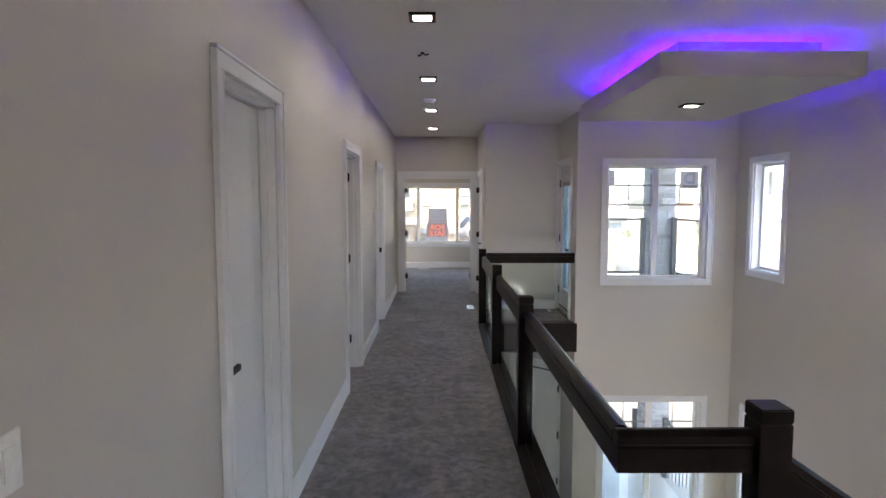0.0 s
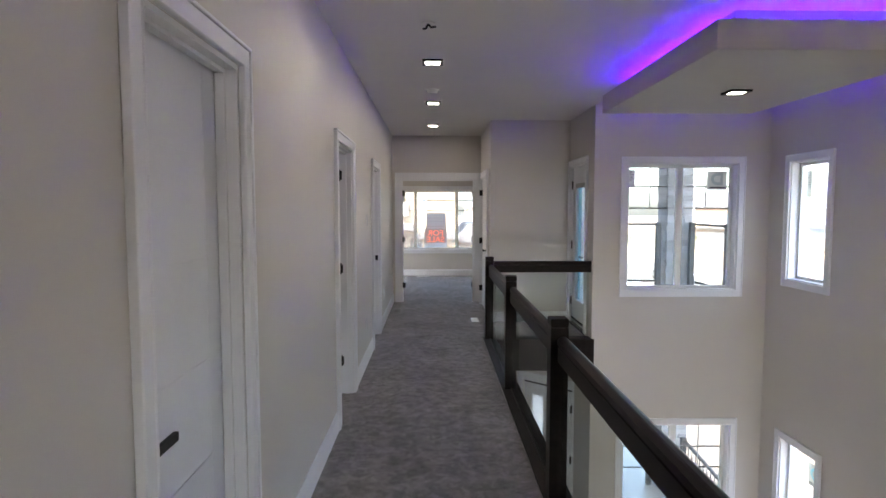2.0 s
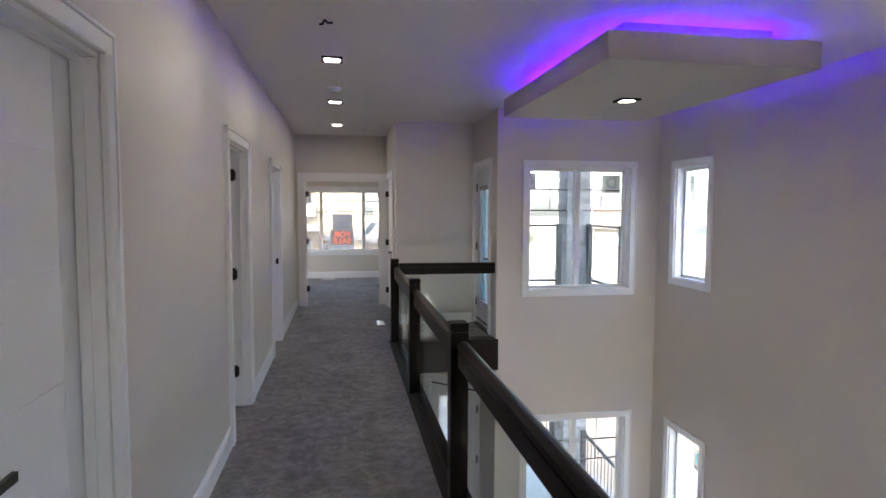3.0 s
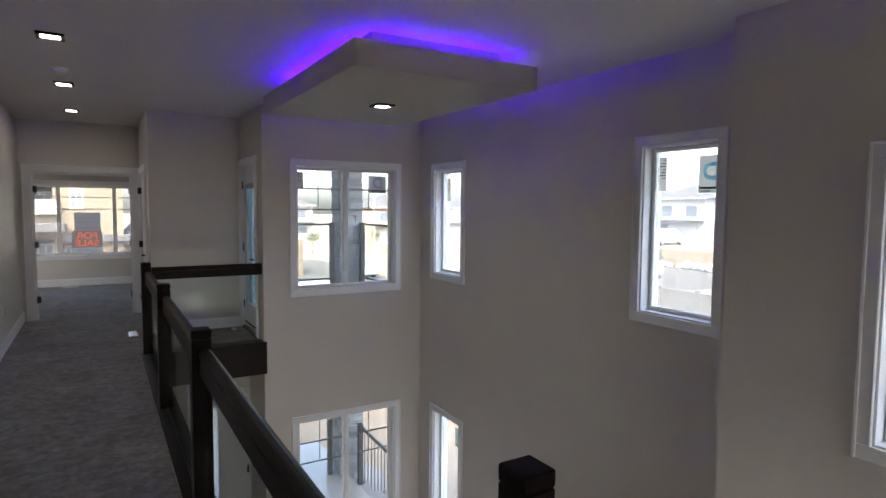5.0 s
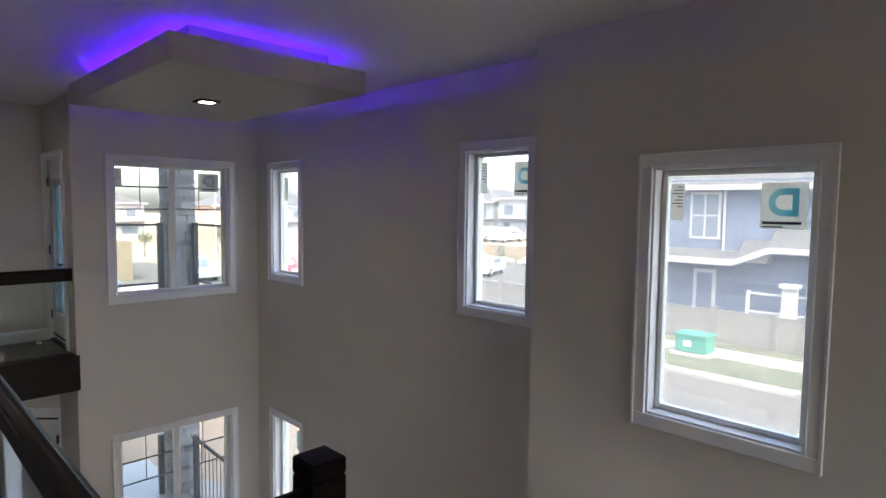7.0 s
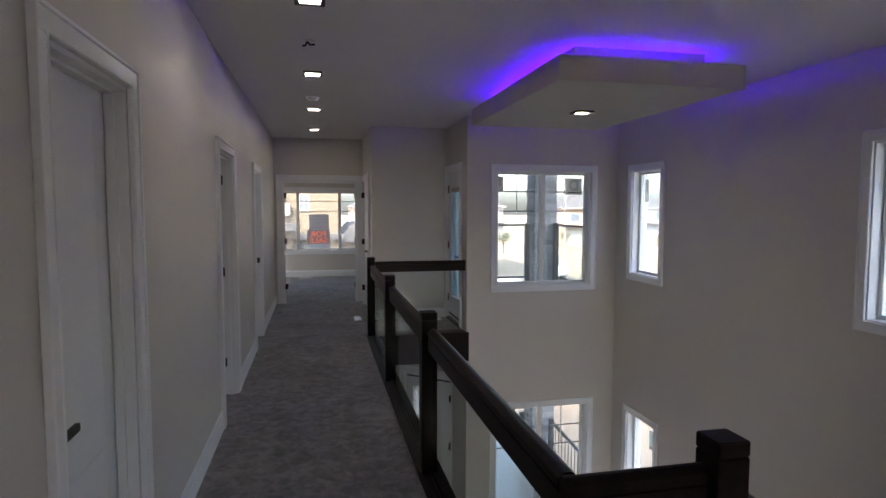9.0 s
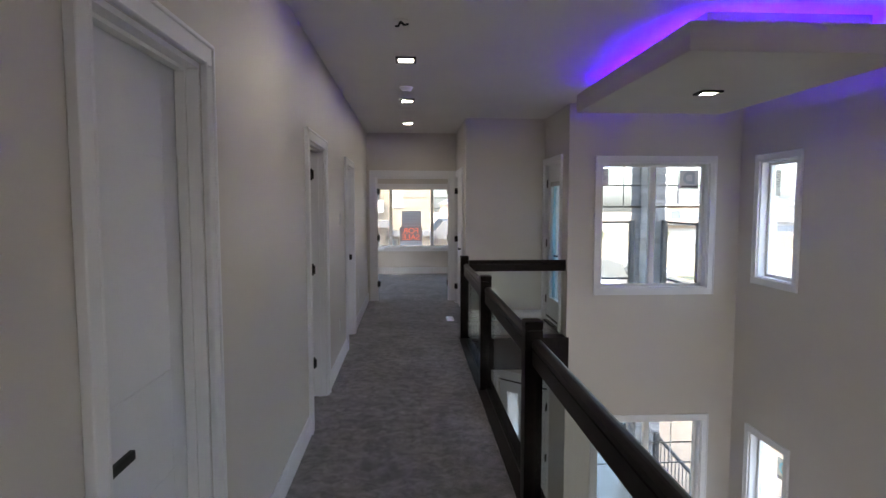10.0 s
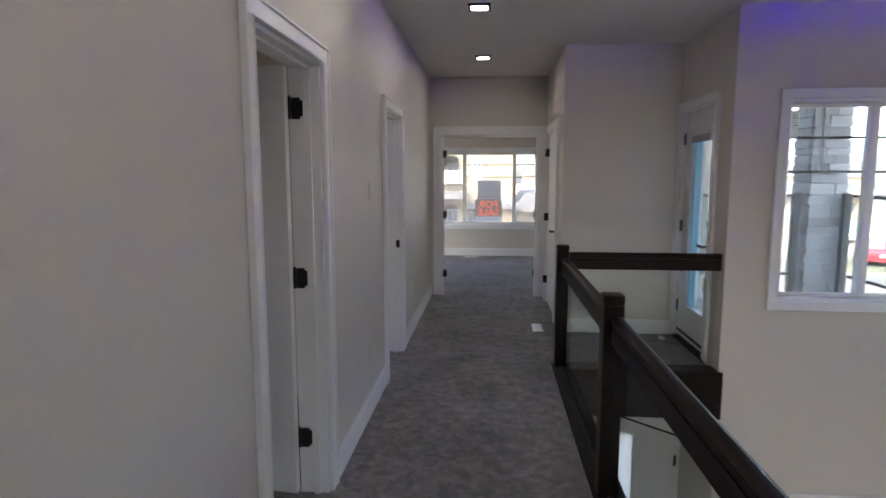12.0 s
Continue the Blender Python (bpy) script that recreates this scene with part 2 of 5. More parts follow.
def mesh(name, bm, mat, smooth=False):
    bmesh.ops.recalc_face_normals(bm, faces=bm.faces)
    me = bpy.data.meshes.new(name)
    bm.to_mesh(me)
    bm.free()
    me.materials.append(mat)
    if smooth:
        me.shade_smooth()
    ob = new(name, me)
    PLACED[ob] = Matrix()
    return ob


def part(name, bm, mat, parent, label="", smooth=False):
    """One mesh, drawn in world places, under a thing or under a part."""
    ob = mesh(name, bm, mat, smooth)
    ob.parent = parent
    ob.matrix_parent_inverse = PLACED[parent].inverted()
    return tagged(ob, label=label)


def thing(name, base, label, category, group="", kind=""):
    ob = new(name)
    ob.empty_display_size = 0.1
    ob.matrix_basis = Matrix.Translation(base)
    PLACED[ob] = Matrix.Translation(base)
    return tagged(ob, label, category, group, kind)


def setting(name, bm, mat, label=""):
    return tagged(mesh(name, bm, mat), label=label, kind="structure")


def lettering(text, size, depth, m, mat, parent, name="lettering"):
    cu = bpy.data.curves.new(name, "FONT")
    cu.body, cu.size, cu.extrude, cu.align_x, cu.offset = text, size, depth, "CENTER", size * 0.02
    tmp = new(name, cu)
    bpy.context.view_layer.update()
    me = bpy.data.meshes.new_from_object(tmp.evaluated_get(bpy.context.evaluated_depsgraph_get()))
    bpy.data.objects.remove(tmp)
    me.transform(m)
    me.materials.clear()
    me.materials.append(mat)
    ob = new(name, me)
    PLACED[ob] = Matrix()
    ob.parent = parent
    ob.matrix_parent_inverse = PLACED[parent].inverted()
    return ob


def wall(name, axis, at, out, u0, u1, z0, z1, holes=(), mat=None, label=""):
    """A wall whose inner face lies at axis = at and which is out metres thick, with openings (u0, u1, z0, z1)."""
    us = sorted({u0, u1, *[h[0] for h in holes], *[h[1] for h in holes]})
    zs = sorted({z0, z1, *[h[2] for h in holes], *[h[3] for h in holes]})
    bm, index = bmesh.new(), {}

    def vert(u, z, w):
        key = (round(u, 4), round(z, 4), round(w, 4))
        if key not in index:
            index[key] = bm.verts.new((w, u, z) if axis == "x" else (u, w, z))
        return index[key]

    def solid(i, j):
        if not (0 <= i < len(us) - 1 and 0 <= j < len(zs) - 1):
            return False
        u, z = (us[i] + us[i + 1]) / 2, (zs[j] + zs[j + 1]) / 2
        return not any(h[0] < u < h[1] and h[2] < z < h[3] for h in holes)

    for i in range(len(us) - 1):
        for j in range(len(zs) - 1):
            if not solid(i, j):
                continue
            a, b, c, d, p, q = us[i], us[i + 1], zs[j], zs[j + 1], at, at + out
            sides = [((a, c, p), (b, c, p), (b, d, p), (a, d, p)), ((a, c, q), (b, c, q), (b, d, q), (a, d, q))]
            sides += [] if solid(i - 1, j) else [((a, c, p), (a, d, p), (a, d, q), (a, c, q))]
            sides += [] if solid(i + 1, j) else [((b, c, p), (b, d, p), (b, d, q), (b, c, q))]
            sides += [] if solid(i, j - 1) else [((a, c, p), (b, c, p), (b, c, q), (a, c, q))]
            sides += [] if solid(i, j + 1) else [((a, d, p), (b, d, p), (b, d, q), (a, d, q))]
            for s in sides:
                bm.faces.new([vert(*v) for v in s])
    return setting(name, bm, mat or M_WALL, label)


def wbox(axis, at, s, u0, u1, d0, d1, z0, z1):
    """A box by its place along a wall, its depth behind the wall's inner face (s: which way is outward) and its height."""
    return (u0, u1, at + s * d0, at + s * d1, z0, z1) if axis == "y" else (at + s * d0, at + s * d1, u0, u1, z0, z1)


def casing(name, parent, axis, at, s, hole, width, sill=True, proud=0.02):
    """Flat trim round an opening, butted, with a thin back band along its outer edge."""
    u0, u1, z0, z1 = hole
    low = z0 - width if sill else z0
    rows = [wbox(axis, at, s, u0 - width, u1 + width, -proud, -0.0005, z1, z1 + width),
            wbox(axis, at, s, u0 - width, u0, -proud, -0.0005, z0, z1 - 0.0005), wbox(axis, at, s, u1, u1 + width, -proud, -0.0005, z0, z1 - 0.0005)]
    if sill:
        rows.append(wbox(axis, at, s, u0 - width, u1 + width, -proud, -0.0005, low, z0 - 0.0005))
    band, inner = 0.012, 0.011
    rows += [wbox(axis, at, s, u0 + 0.001, u1 - 0.001, -proud - 0.004, -0.0005, z1 + 0.001, z1 + inner),
             wbox(axis, at, s, u0 - inner, u0 - 0.001, -proud - 0.004, -0.0005, z0, z1 + inner), wbox(axis, at, s, u1 + 0.001, u1 + inner, -proud - 0.004, -0.0005, z0, z1 + inner)]
    rows += [wbox(axis, at, s, u0 - width - 0.002, u1 + width + 0.002, -proud - 0.008, -0.0005, z1 + width - band, z1 + width + 0.003),
             wbox(axis, at, s, u0 - width - 0.003, u0 - width + band, -proud - 0.008, -0.0005, low, z1 + width - band - 0.0005),
             wbox(axis, at, s, u1 + width - band, u1 + width + 0.003, -proud - 0.008, -0.0005, low, z1 + width - band - 0.0005)]
    return part(name, boxes(*rows, bevel=0.003, segments=1), M_TRIM, parent)


def baseboard(name, axis, at, s, u0, u1, height=0.14, z=0.0):
    """s: which way the wall's body lies."""
    t, c = 0.016, 0.010
    prof = [(0.0005, z), (t, z), (t, z + height - 0.03), (c, z + height - 0.012), (c - 0.003, z + height), (0.0005, z + height)]
    pts = [(at - s * d, h) for d, h in prof]
    bm = prism(pts, "y" if axis == "x" else "x", u0, u1)
    return setting(name, bm, M_TRIM, "white painted flat baseboard along the wall")


def hinge(parent, m, z, h=0.09):
    """A black butt hinge: knuckle and leaf, at the pose m of its pin."""
    bm = bmesh.new()
    tube(bm, (0, 0, z - h / 2), (0, 0, z + h / 2), 0.007, 10)
    bmesh.ops.create_cube(bm, size=1, matrix=Matrix.LocRotScale((0.019, 0.004, z), None, (0.036, 0.004, h)))
    bmesh.ops.create_cube(bm, size=1, matrix=Matrix.LocRotScale((-0.016, 0.004, z), None, (0.03, 0.004, h)))
    tube(bm, (0, 0, z + h / 2), (0, 0, z + h / 2 + 0.008), 0.004, 8)
    bmesh.ops.transform(bm, matrix=m, verts=bm.verts)
    part("hinge", bm, M_BLACK, parent, "matt black butt hinge")


def hinge_plate(parent, x, y, z, w=0.062, h=0.096):
    """An open black hinge seen flat on the jamb: a round-cornered plate with its knuckle at x."""
    bm = boxes((x, x + w, y - 0.005, y, z - h / 2, z + h / 2))
    bmesh.ops.bevel(bm, geom=[e for e in bm.edges if abs(e.verts[0].co.y - e.verts[1].co.y) > 0.003], offset=0.012, segments=4, affect="EDGES")
    tube(bm, (x + 0.004, y - 0.008, z - h / 2), (x + 0.004, y - 0.008, z + h / 2), 0.008, 12)
    tube(bm, (x + 0.004, y - 0.008, z + h / 2), (x + 0.004, y - 0.008, z + h / 2 + 0.008), 0.005, 8)
    part("hinge", bm, M_BLACK, parent, "matt black butt hinge")


def lever(parent, place, normal, toward, z, deadbolt=0.0):
    """A black door lever on a face with that outward normal, pointing along toward (both unit vectors in plan)."""
    p, nv, tv = Vector((*place, z)), Vector((*normal, 0)), Vector((*toward, 0))
    bm = bmesh.new()
    tube(bm, p, p + nv * 0.01, 0.031, 20)
    tube(bm, p, p + nv * 0.062, 0.010, 10)
    rot = Matrix((tv, nv, Vector((0, 0, 1)))).transposed().to_4x4()
    bmesh.ops.create_cube(bm, size=1, matrix=Matrix.Translation(p + nv * 0.06 + tv * 0.052) @ rot @ Matrix.Diagonal((0.128, 0.014, 0.024, 1)))
    part("door_handle", bm, M_BLACK, parent, "flat black lever handle")
    if deadbolt:
        bm = bmesh.new()
        q = Vector((*place, deadbolt))
        tube(bm, q, q + nv * 0.012, 0.028, 20)
        bmesh.ops.create_cube(bm, size=1, matrix=Matrix.Translation(q + nv * 0.022) @ rot @ Matrix.Diagonal((0.012, 0.022, 0.04, 1)))
        part("deadbolt", bm, M_BLACK, parent, "black thumb-turn deadbolt")


def window(name, axis, at, s, hole, mullions=(), cross=(), uprights=(), depth=0.10, label="", panel=0.022, wall_t=0.2, glass=None):
    """A vinyl window set into an opening: casing, liner, frame, mullions, panes, grille bars and a low sill."""
    u0, u1, z0, z1 = hole
    uc = (u0 + u1) / 2
    base = (uc, at, z0) if axis == "y" else (at, uc, z0)
    root = thing(name, base, label or "white vinyl window with flat white painted casing", "window", kind="structure")
    casing("casing", root, axis, at, s, hole, 0.078)
    t = 0.012
    part("liner", boxes(wbox(axis, at, s, u0, u0 + t, 0.0, wall_t, z0, z1), wbox(axis, at, s, u1 - t, u1, 0.0, wall_t, z0, z1),
                        wbox(axis, at, s, u0 + t, u1 - t, 0.0, wall_t, z1 - t, z1)), M_TRIM, root)
    part("window_sill", boxes(wbox(axis, at, s, u0 + t, u1 - t, 0.0, wall_t + 0.02, z0, z0 + t), bevel=0.003), M_TRIM, root)
    a, b, c, d = u0 + t, u1 - t, z0 + t, z1 - t
    f = panel
    rows = [(a, a + f, c, d), (b - f, b, c, d), (a + f, b - f, c, c + f), (a + f, b - f, d - f, d)]
    part("window_frame", boxes(*[wbox(axis, at, s, r[0], r[1], depth, depth + 0.06, r[2], r[3]) for r in rows], bevel=0.004, segments=1), M_VINYL, root)
    g = f - 0.018
    rows = [(a + g, a + f + 0.012, c + g, d - g), (b - f - 0.012, b - g, c + g, d - g), (a + f + 0.012, b - f - 0.012, c + g, c + f + 0.012), (a + f + 0.012, b - f - 0.012, d - f - 0.012, d - g)]
    part("glazing_bead", boxes(*[wbox(axis, at, s, r[0], r[1], depth - 0.014, depth - 0.0005, r[2], r[3]) for r in rows], bevel=0.003, segments=1), M_VINYL, root)
    cuts = [a + f] + [v for m in mullions for v in (m - 0.033, m + 0.033)] + [b - f]
    for m in mullions:
        part("mullion", boxes(wbox(axis, at, s, m - 0.033, m + 0.033, depth - 0.012, depth + 0.06, c + f, d - f), bevel=0.005), M_VINYL, root)
    for i in range(0, len(cuts), 2):
        pane = part("pane", boxes(wbox(axis, at, s, cuts[i], cuts[i + 1], depth + 0.026, depth + 0.032, c + f, d - f)), glass or M_GLASS, root)
        pane.visible_shadow = False
        for z in cross:
            part("grille_bar", boxes(wbox(axis, at, s, cuts[i], cuts[i + 1], depth + 0.036, depth + 0.044, z - 0.008, z + 0.008)), M_BAR, root)
    for u, zl in uprights:
        part("grille_bar", boxes(wbox(axis, at, s, u - 0.005, u + 0.005, depth + 0.046, depth + 0.052, zl, d - f)), M_BARPALE, root)
    return root


def sticker(axis, at, s, depth, u, z, w, h, logo=True, paper=None, ink=None):
    """A paper label on the inside of a pane; with a blue ring mark and bars of small print, or print alone."""
    base = (u, at + s * depth, z) if axis == "y" else (at + s * depth, u, z)
    root = thing("window_label", base, "beige manufacturer's paper label stuck to the window glass", "label", "labels on the panes")
    part("sheet", boxes(wbox(axis, at, s, u, u + w, depth, depth + 0.0015, z, z + h)), (paper or M_PAPER), root)
    if logo:
        bm = bmesh.new()
        n = 18
        cu, cz, ro, ri = u + w * 0.5, z + h * 0.58, min(w, h) * 0.33, min(w, h) * 0.18
        ring = []
        side_sign = -1 if axis == "y" else 1
        for i in range(n + 1):
            ang = radians(-90 + 180 * i / n)
            ring.append([(cu + side_sign * k * math.cos(ang), cz + k * math.sin(ang)) for k in (ro, ri)])
        for i in range(n):
            (p, q), (p2, q2) = ring[i], ring[i + 1]
            bm.faces.new([bm.verts.new((a, at + s * (depth - 0.001), b) if axis == "y" else (at + s * (depth - 0.001), a, b)) for a, b in (p, q, q2, p2)])
        part("ring_mark", bm, (ink or M_CYAN), root)
        ua, ub = sorted((cu - side_sign * ro * 0.55, cu - side_sign * ro * 0.95))
        part("stem_mark", boxes(wbox(axis, at, s, ua, ub, depth - 0.002, depth - 0.0008, cz - ro, cz + ro)), (ink or M_CYAN), root)
        for za, zb in ((ri, ro), (-ro, -ri)):
            part("bar_mark", boxes(wbox(axis, at, s, min(cu, cu - side_sign * ro * 0.55), max(cu, cu - side_sign * ro * 0.55), depth - 0.002, depth - 0.0008, cz + za, cz + zb)), (ink or M_CYAN), root)
        part("print", boxes(wbox(axis, at, s, u + w * 0.12, u + w * 0.95, depth - 0.002, depth - 0.0008, z + h * 0.1, z + h * 0.16), wbox(axis, at, s, u + w * 0.5, u + w * 0.95, depth - 0.002, depth - 0.0008, z + h * 0.03, z + h * 0.06)), M_INK, root)
    else:
        part("print", boxes(*[wbox(axis, at, s, u + w * 0.1, u + w * (0.5 + 0.4 * ((k * 7) % 3) / 2), depth - 0.002, depth - 0.0008, z + h * (0.9 - 0.09 * k), z + h * (0.925 - 0.09 * k)) for k in range(7)]), M_INK, root)
    return root


# ---- large structure ----
W, E, EN, JOG, N, CEIL, LOW = -0.735, 3.886, 3.515, 3.228, 7.868, 2.77, -3.12
END, SIDE, INNER, PORCH, BED = 10.80, 0.73, 9.09, 1.82, 14.62
D1, D2, D3 = (2.475, 3.186, 0, 2.08), (5.212, 5.985, 0, 2.05), (7.565, 8.31, 0, 2.04)
DS, DP, DL, DB = (9.5, 10.53, 0, 2.05), (8.2, 9.012, 0.03, 2.14), (0.0, 0.80, LOW, -0.83), (-0.595, 0.63, 0, 2.06)
WA, WE = (2.213, 3.507, 0.611, 2.095), (2.213, 3.507, -2.75, -1.015)
WB, WC, WF, WD = (6.84, 7.468, 0.787, 2.083), (3.552, 4.195, 0.803, 2.103), (6.84, 7.468, -2.5, -1.015), (1.56, 2.388, 0.435, 1.88)
WG = (-1.25, 1.25, 0.60, 2.00)

wall("wall_west", "x", W, -0.14, -3.0, END, 0.0, CEIL, [D1, D2, D3], label="warm greige painted wall of the upper hall with three doorways")
wall("wall_end", "y", END, 0.115, W - 0.115, SIDE + 0.115, 0.0, CEIL, [DB], label="greige painted end wall with a wide bedroom doorway")
wall("wall_side", "x", SIDE, 0.115, INNER, END, 0.0, CEIL, [DS], label="greige painted wall with a closet door")
wall("wall_inner", "y", INNER, 0.115, SIDE + 0.115, PORCH, 0.0, CEIL, label="plain greige wall beside the balcony door")
wall("wall_porch", "x", PORCH, 0.2, N + 0.2, INNER + 3.0, -0.345, CEIL, [DP], label="greige wall with the balcony door")
wall("wall_porch_low", "x", PORCH, 0.2, N + 0.2, 8.66, LOW, -0.346)
ENTRY = Matrix.Translation((PORCH - 0.01, 8.69, 0)) @ Matrix.Rotation(radians(47), 4, "Z")
wall("wall_entry", "x", 0, 0.18, -0.03, 3.5, LOW, -0.346, [DL], label="slanting greige wall round the front door").data.transform(ENTRY)
wall("wall_north", "y", N, 0.2, PORCH, E + 0.2, LOW, CEIL, [WA, WE], label="tall greige wall of the stair hall with stacked windows")
wall("wall_east", "x", E, 0.2, JOG, N, LOW, CEIL, [WB, WC, WF], label="tall greige wall with narrow windows")
# WH, WI and WJ: openings added out of view to let light in
WH, WI, WJ = (1.2, 3.1, 0.5, 2.1), (0.0, 2.8, -2.7, -0.9), (12.7, 13.8, 0.65, 2.05)
wall("wall_east_near", "x", EN, 0.2, -3.0, JOG, LOW, CEIL, [WD], label="greige wall with a picture window")
wall("wall_jog", "y", JOG - 0.2, 0.2, EN + 0.2, E + 0.2, LOW, CEIL)
wall("wall_south", "y", -3.0, -0.2, W - 0.115, EN + 0.2, LOW, CEIL, [WH, WI])
wall("wall_low_west", "x", W, -0.115, -3.0, 12.2, LOW, -0.345)
# bedroom and the rooms behind the west wall
wall("wall_bed_west", "x", -2.7, -0.12, END + 0.115, BED, 0, CEIL, [WJ])
wall("wall_bed_east", "x", 2.6, 0.12, END + 0.115, BED, 0, CEIL)
wall("wall_bed_north", "y", BED, 0.2, -2.82, 2.72, 0, CEIL, [WG], label="greige bedroom wall with a triple window")
wall("wall_bed_south", "y", END, 0.115, -2.82, W - 0.115, 0, CEIL)
wall("wall_bed_south_east", "y", END, 0.115, SIDE + 0.115, 2.72, 0, CEIL)
# the small opening is added, unseen, to give these rooms some daylight
wall("wall_room_west", "x", -3.6, -0.12, 1.6, END, 0, CEIL, [(5.9, 6.5, 1.0, 1.8)])
for i, y in enumerate((1.6, 4.2, 7.2)):
    wall(f"wall_room_{i + 1}", "y", y, 0.1, -3.6, W - 0.115, 0, CEIL)
wall("closet_back", "x", 1.45, 0.1, INNER + 0.115, END, 0, CEIL)

setting("floor", boxes((W, 0.545, -3.0, END, -0.02, 0.0)), M_CARPET, "mottled grey cut-pile carpet of the upper hall")
setting("floor_landing", boxes((0.69, PORCH, 7.90, INNER, -0.02, 0.0)), M_CARPET, "grey carpet of the small landing at the balcony door")
setting("floor_stairhead", boxes((0.545, 1.12, -3.0, 2.03, -0.02, 0.0)), M_CARPET, "grey carpet at the head of the stairs")
setting("floor_loft", boxes((1.12, EN, -3.0, 1.05, -0.02, 0.0)), M_CARPET)
setting("floor_hall_end", boxes((0.545, SIDE, INNER - 0.0, END, -0.02, 0.0), (0.545, 0.69, 8.05, INNER, -0.02, 0.0)), M_CARPET)
setting("floor_bedroom", boxes((-2.7, 2.6, END, BED, -0.02, -0.0005)), M_CARPET, "grey carpet of the bedroom")
setting("floor_rooms", boxes((-3.6, W, 1.6, END, -0.03, -0.001)), M_CARPET)
setting("floor_closet", boxes((SIDE, 1.45, INNER + 0.115, END, -0.02, -0.0005)), M_CARPET)
setting("floor_slab", boxes((W, 0.69, -3.0, END, -0.345, -0.021), (0.69, PORCH, 7.88, END, -0.345, -0.021), (0.69, EN, -3.0, 1.05, -0.345, -0.021), (0.69, 1.12, 1.05, 2.03, -0.345, -0.021)), M_CEIL)
setting("floor_lower", boxes((W, E, -3.0, 12.2, LOW - 0.1, LOW)), M_LAMINATE, "pale floor of the storey below")
setting("ceiling", boxes((W - 0.1, E + 0.2, -3.1, END, CEIL, CEIL + 0.12)), M_CEIL, "matt off-white ceiling")
setting("ceiling_bedroom", boxes((-2.8, 2.7, END, BED + 0.2, CEIL + 0.001, CEIL + 0.12)), M_CEIL)
setting("ceiling_rooms", boxes((-3.7, W - 0.1, 1.5, END, CEIL + 0.001, CEIL + 0.12)), M_CEIL)
# added out of view to keep high sky light off the bedroom floor
setting("eave", boxes((-3.3, 3.1, BED + 0.2, BED + 0.85, CEIL + 0.06, CEIL + 0.2)), M_HOUSEWHITE, "added white slab over the bedroom window, blocks the high sky")
# dark board over the landing's edge
setting("trim_landing_edge", boxes((0.69, 1.845, 7.838, 7.86, -0.345, 0.034), bevel=0.003), M_WOOD, "dark espresso board over the edge of the landing")
setting("trim_landing_cap", boxes((0.69, PORCH - 0.001, 7.861, 8.02, 0.0, 0.034), bevel=0.003), M_WOOD)
setting("trim_hall_edge", boxes((0.692, 0.712, 2.03, 7.836, -0.345, 0.0), bevel=0.003), M_WOOD)

for i, (u0, u1) in enumerate(((-3.0, D1[0] - 0.08), (D1[1] + 0.08, D2[0] - 0.08), (D2[1] + 0.08, D3[0] - 0.08), (D3[1] + 0.08, END))):
    baseboard(f"baseboard_{i + 1}", "x", W, -1, u0, u1)
baseboard("baseboard_5", "y", INNER, 1, SIDE, PORCH)
baseboard("baseboard_6", "y", BED, 1, -2.7, 2.6, 0.15)
baseboard("baseboard_7", "x", SIDE, 1, INNER, DS[0] - 0.09)
baseboard("baseboard_8", "y", N, 1, PORCH, E, 0.14, LOW)
baseboard("baseboard_9", "x", E, 1, JOG, N, 0.14, LOW)

# ---- windows ----
GRID_A, GRID_E = (1.832, 1.577), (-1.345, -1.605)
window("window_1", "y", N, 1, WA, (2.865,), GRID_A, ((2.53, 1.577), (3.20, 1.577)), label="white two-part window with grille bars and flat casing")
window("window_2", "y", N, 1, WE, (2.865,), GRID_E, ((2.53, -1.605), (3.20, -1.605)), label="white two-part lower window with grille bars")
window("window_3", "x", E, 1, WB, glass=M_GLASS_EAST, label="narrow white vinyl window with flat casing")
window("window_4", "x", E, 1, WC, glass=M_GLASS_EAST, label="narrow white vinyl window beside the wall corner")
window("window_5", "x", E, 1, WF, glass=M_GLASS_EAST, label="narrow white vinyl window of the lower storey")
window("window_6", "x", EN, 1, WD, glass=M_GLASS_EAST, label="white fixed picture window with deep liner")
window("window_7", "y", BED, 1, WG, (-0.475, 0.48), (1.757, 1.52), ((-0.86, 1.52), (0.87, 1.52)), depth=0.08, panel=0.03, label="white triple bedroom window with grille bars")

# added, unseen: its sky light brightens the upper hall walls
window("unseen_window_8", "y", -3.0, -1, WH, (2.15,), label="added white two-part window behind the stair head, out of view")
# added, unseen: frames the opening at the lower fill lamp
window("unseen_window_9", "y", -3.0, -1, WI, (1.4,), label="added white two-part window of the lower storey, out of view")
# added, unseen: frames the opening at the bedroom fill lamp
window("unseen_window_10", "x", -2.7, -1, WJ, (13.25,), depth=0.05, wall_t=0.12, label="added white two-part bedroom side window, out of view")

